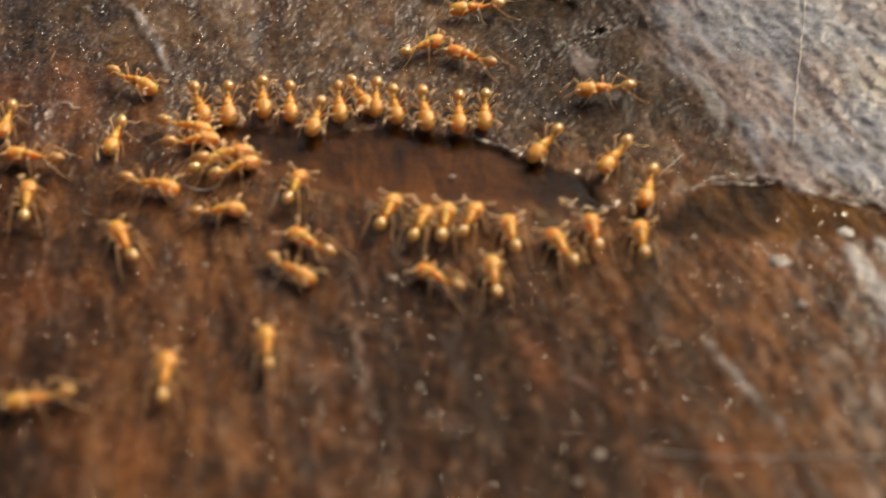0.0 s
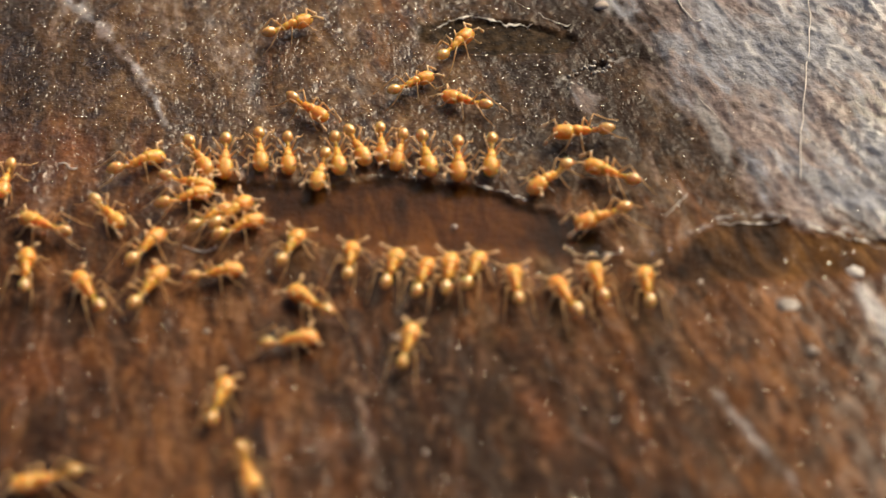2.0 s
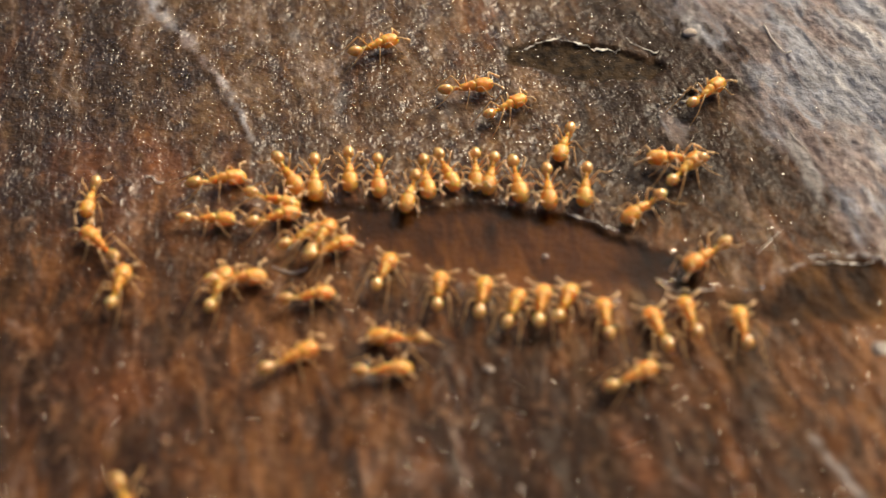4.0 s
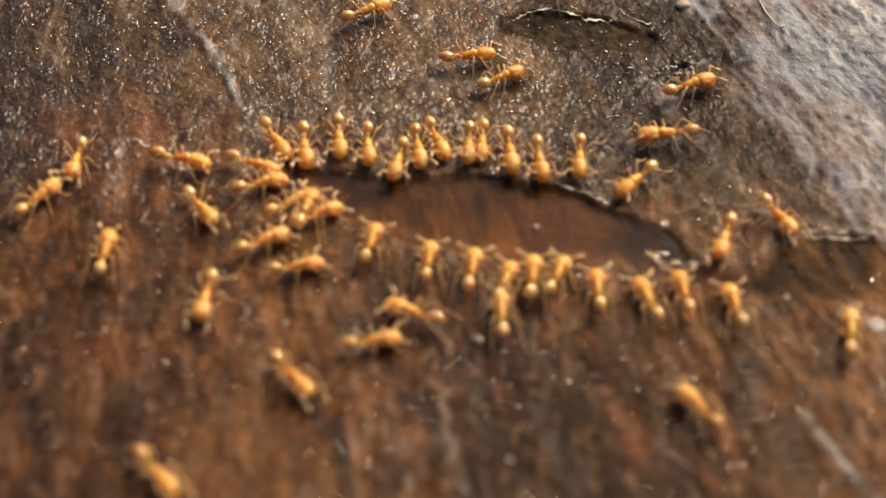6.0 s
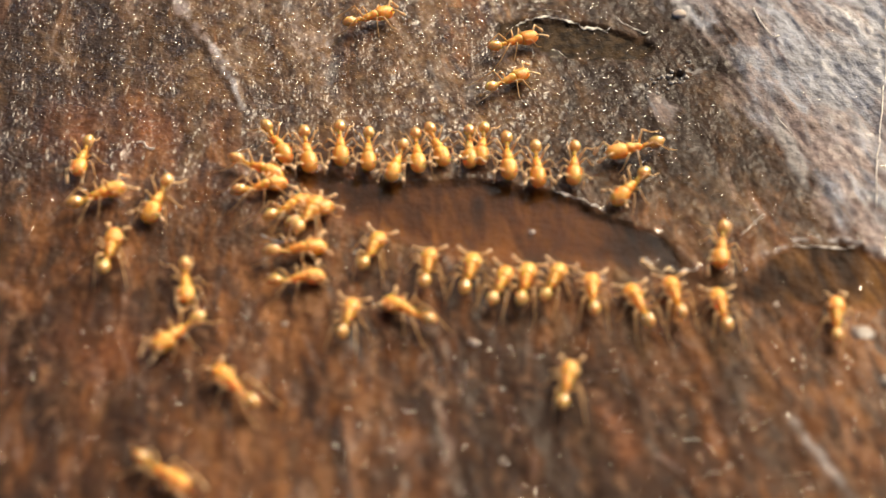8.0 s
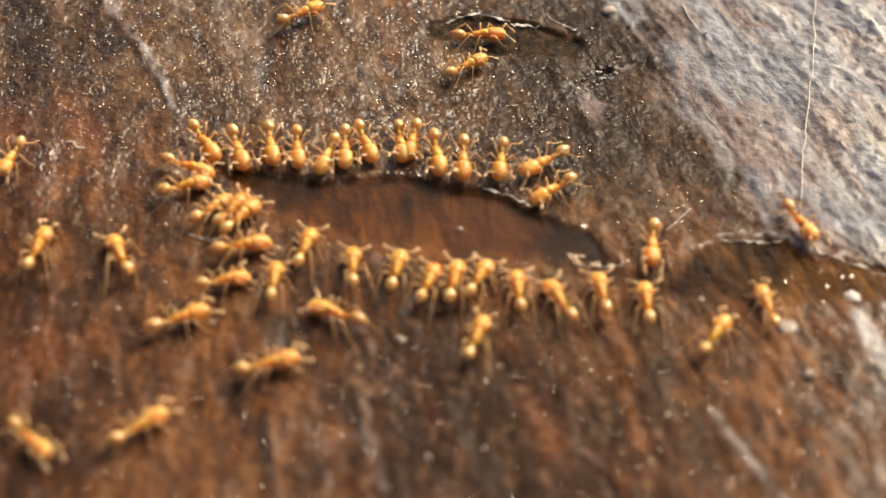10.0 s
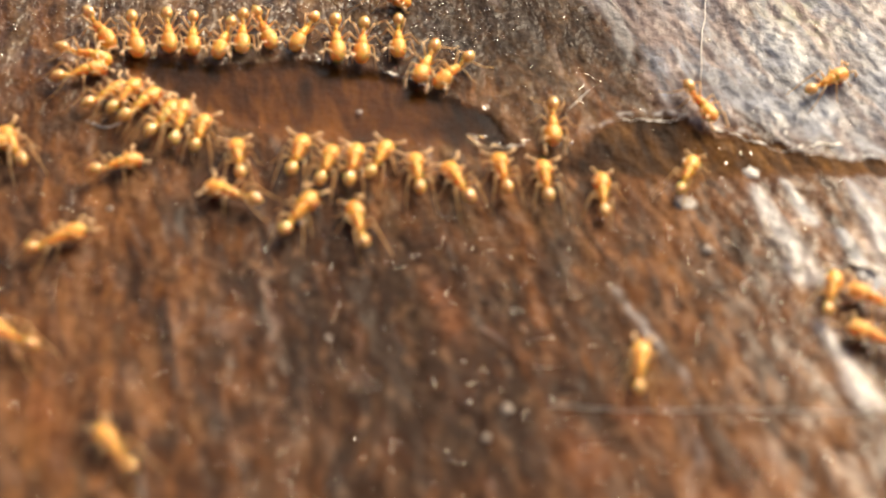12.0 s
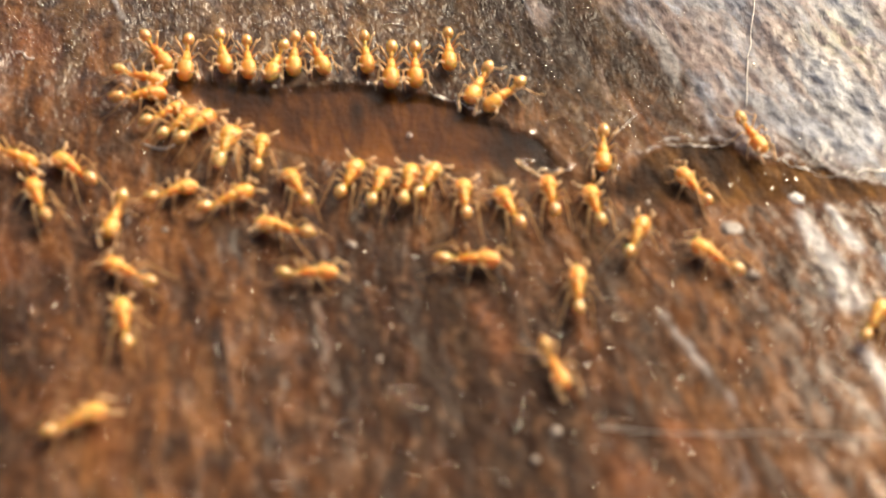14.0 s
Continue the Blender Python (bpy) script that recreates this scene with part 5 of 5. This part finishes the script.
    lead("P3", [(0, -19.25, -14.92, -164), (0.5, -19.42, -15.05, -159), (1, -19.34, -15.04, -156), (1.5, -19.11, -15.07, -160), (2, -19.08, -14.87, -164), (2.5, -19.18, -14.92, -162), (3, -19.30, -15.48, -131), (3.83, -19.72, -14.85, -74), (4.67, -20.14, -14.21, -18), (5.5, -20.57, -13.57, 39), (5.75, -19.12, -14.28, -6), (6, -17.68, -15.00, -51), (6.5, -17.41, -15.29, -37), (7, -17.80, -15.90, -46), (7.5, -17.77, -15.69, -45), (8.75, -16.60, -14.03, -2), (10, -15.44, -12.38, 41), (10.5, -15.55, -11.95, 36), (11, -14.94, -11.44, 17), (11.17, -14.96, -11.48, 72), (11.33, -14.98, -11.52, 127), (11.5, -15.00, -11.56, 182), (12, -16.43, -13.78, 149), (12.6, -30.00, -12.00, 180), (14, -50.00, -12.00, 180)])
    lead("P4", [(0, 2.15, -6.09, 95), (0.5, 1.56, -5.80, 108), (1, 0.61, -6.25, 109), (1.5, -2.47, -6.49, 143), (2, -2.41, -6.79, 79), (2.25, -1.81, -9.27, 11), (2.5, -1.20, -11.76, -57), (3, 2.00, -19.00, -50), (3.6, 6.00, -28.00, -60), (4.07, 11.67, -27.00, -7), (4.53, 17.33, -26.00, 47), (5, 23.00, -25.00, 100), (5.5, 12.21, -11.25, 33), (5.75, 9.88, -10.73, 79), (6, 7.56, -10.21, 126), (6.5, 4.81, -7.60, 112), (7, 5.45, -9.95, 164), (7.5, 3.24, -12.84, 192), (8.2, 3.00, -22.00, 190), (9, 1.00, -30.00, 200), (14, 1.00, -55.00, 200)])
    lead("P7", [(0, -16.76, -3.90, 116), (0.25, -16.55, -4.45, 54), (0.5, -16.34, -5.01, -8), (0.75, -16.20, -4.22, 35), (1, -16.06, -3.42, 77), (1.5, -18.23, -1.82, 141), (2, -18.77, -2.41, 121), (2.5, -14.28, -6.95, 109), (3, -13.56, -4.77, 52), (5.5, -12.14, -6.69, 5), (6, -11.97, -8.73, -51), (6.25, -12.05, -8.64, 3), (6.5, -12.13, -8.54, 57), (6.75, -13.08, -9.20, 100), (7, -14.02, -9.87, 143), (7.5, -15.46, -10.05, 159), (8.25, -13.73, -9.53, 110), (9, -12.00, -9.00, 60), (10, -9.60, -8.18, 20), (10.5, -9.48, -7.75, 51), (11, -6.62, -7.67, 24), (11.5, -3.83, -6.22, 55), (12, -3.13, -5.65, 61), (12.5, -1.74, -6.82, 22), (13, 1.14, -7.17, 28), (13.5, 2.72, -6.69, 19), (14, 2.82, -7.08, 2)])
    lead("P8", [(0, -14.00, -28.00, 80), (1, -13.00, -24.00, 80), (1.5, -13.85, -16.14, 91), (2, -11.49, -10.14, 78), (2.5, -8.27, -9.84, 68), (3, -2.61, -6.92, 31), (3.5, 5.00, -7.00, 20), (5.5, -1.88, -4.59, 93), (6, -1.86, -4.40, 92), (6.5, -1.54, -6.59, 39), (7, 0.73, -8.14, 0), (7.5, 2.42, -7.01, 30), (8.15, 1.21, -9.51, 95), (8.8, 0.00, -12.00, 160), (9.4, 0.40, -8.94, 116), (10, 0.80, -5.89, 72), (10.5, 1.23, -5.33, 74), (11, 1.25, -5.17, 76), (11.5, 0.23, -6.35, 105), (12, -0.03, -6.28, 102), (12.5, 2.12, -6.10, 63), (12.75, 4.54, -8.88, 18), (13, 6.97, -11.65, -27), (13.5, 7.66, -13.08, -36), (14, 6.91, -13.74, -72)])
    lead("P9", [(0, 8.00, -36.00, 120), (1, 5.00, -24.00, 140), (1.5, -3.12, -10.68, 155), (1.7, -3.06, -15.84, 202), (1.9, -3.00, -21.00, 250), (2.4, -2.00, -29.00, 260), (14, -2.00, -50.00, 260)])
    lead("M5", [(0, 16.00, -30.00, 100), (11, 13.00, -21.00, 100), (11.5, 13.00, -15.99, 42), (12, 13.24, -15.48, 81), (12.5, 10.73, -9.40, 95), (13, 9.27, -8.33, 108), (13.5, 7.58, -7.03, 112), (14, 8.40, -9.11, 88)])
    lead("M6", [(0, -20.00, -35.00, 90), (11.6, -17.00, -25.00, 80), (12, -10.89, -20.42, 127), (12.5, -12.79, -9.94, 95), (13, -13.52, -13.55, 82), (13.5, -12.22, -12.23, 33), (13.75, -13.10, -10.32, 92), (14, -13.98, -8.40, 150)])
    lead("M7", [(0, -14.00, -40.00, 90), (12, -12.00, -27.00, 110), (12.5, -8.94, -22.47, 137), (13, -11.87, -21.11, 117), (13.5, -13.64, -15.42, 99), (14, -13.93, -11.82, 102)])
    lead("M8", [(0, -24.00, -30.00, 60), (13.5, -22.00, -21.00, 60), (14, -15.76, -17.82, 32)])
    lead("M9", [(0, -48.00, -10.00, 0), (10.6, -38.00, -9.00, 10), (11.4, -25.00, -8.00, 10), (12, -15.02, -7.66, 31), (12.5, -12.70, -5.56, 62), (13, -15.88, -5.63, 139), (13.5, -17.27, -4.53, 137), (14, -19.14, -3.44, 113)])
    lead("M10", [(0, -50.00, -3.00, 0), (10.8, -38.00, -2.00, 0), (11.7, -25.00, -1.00, 0), (12.5, -14.90, -0.37, -58), (12.75, -14.94, -0.59, -135), (13, -14.98, -0.80, -211), (13.25, -14.85, -1.58, -161), (13.5, -14.72, -2.36, -110), (14, -15.10, -4.30, -100)])
    lead("M11", [(0, -50.00, -6.00, 0), (11, -38.00, -6.00, 0), (12, -26.00, -5.00, 0), (12.5, -19.70, -3.22, -10), (13, -11.21, -6.02, -13), (13.5, -7.16, -8.06, -11), (14, -5.26, -8.24, 5)])
    lead("M12", [(0, 40.00, -12.00, 180), (11.3, 29.00, -10.00, 180), (12, 25.12, -13.56, 148), (12.5, 23.27, -14.11, 152), (13, 18.43, -8.74, 105), (13.5, 16.61, -6.52, 145), (14, 15.74, -6.64, 138)])
    lead("M13", [(0, 25.50, -9.00, 60), (11, 23.21, -10.70, 71), (11.5, 23.25, -10.54, 66), (12, 23.21, -10.68, 71), (12.5, 23.19, -10.57, 61), (13, 23.22, -10.61, 53), (13.5, 23.12, -10.55, 57), (14, 23.09, -10.77, 59)])
    lead("M14", [(0, 30.00, -9.00, 150), (11, 28.50, -9.00, 150), (11.5, 25.86, -11.18, 156), (12, 25.51, -11.10, 146), (12.5, 25.47, -10.65, 143), (13, 25.60, -11.38, 146), (14, 29.50, -9.00, 150)])
    lead("M15", [(0, -52.00, 6.00, 0), (11.5, -38.00, 5.00, 0), (12.5, -26.00, 3.00, 0), (13, -21.26, -3.35, -10), (13.5, -9.60, -2.77, 14), (14, -9.62, -3.22, 32)])
    lead("M16", [(0, -54.00, 2.00, 0), (12.5, -34.00, 1.00, 0), (13.5, -25.00, 0.30, -10), (14, -21.02, -0.15, -30)])


motions()
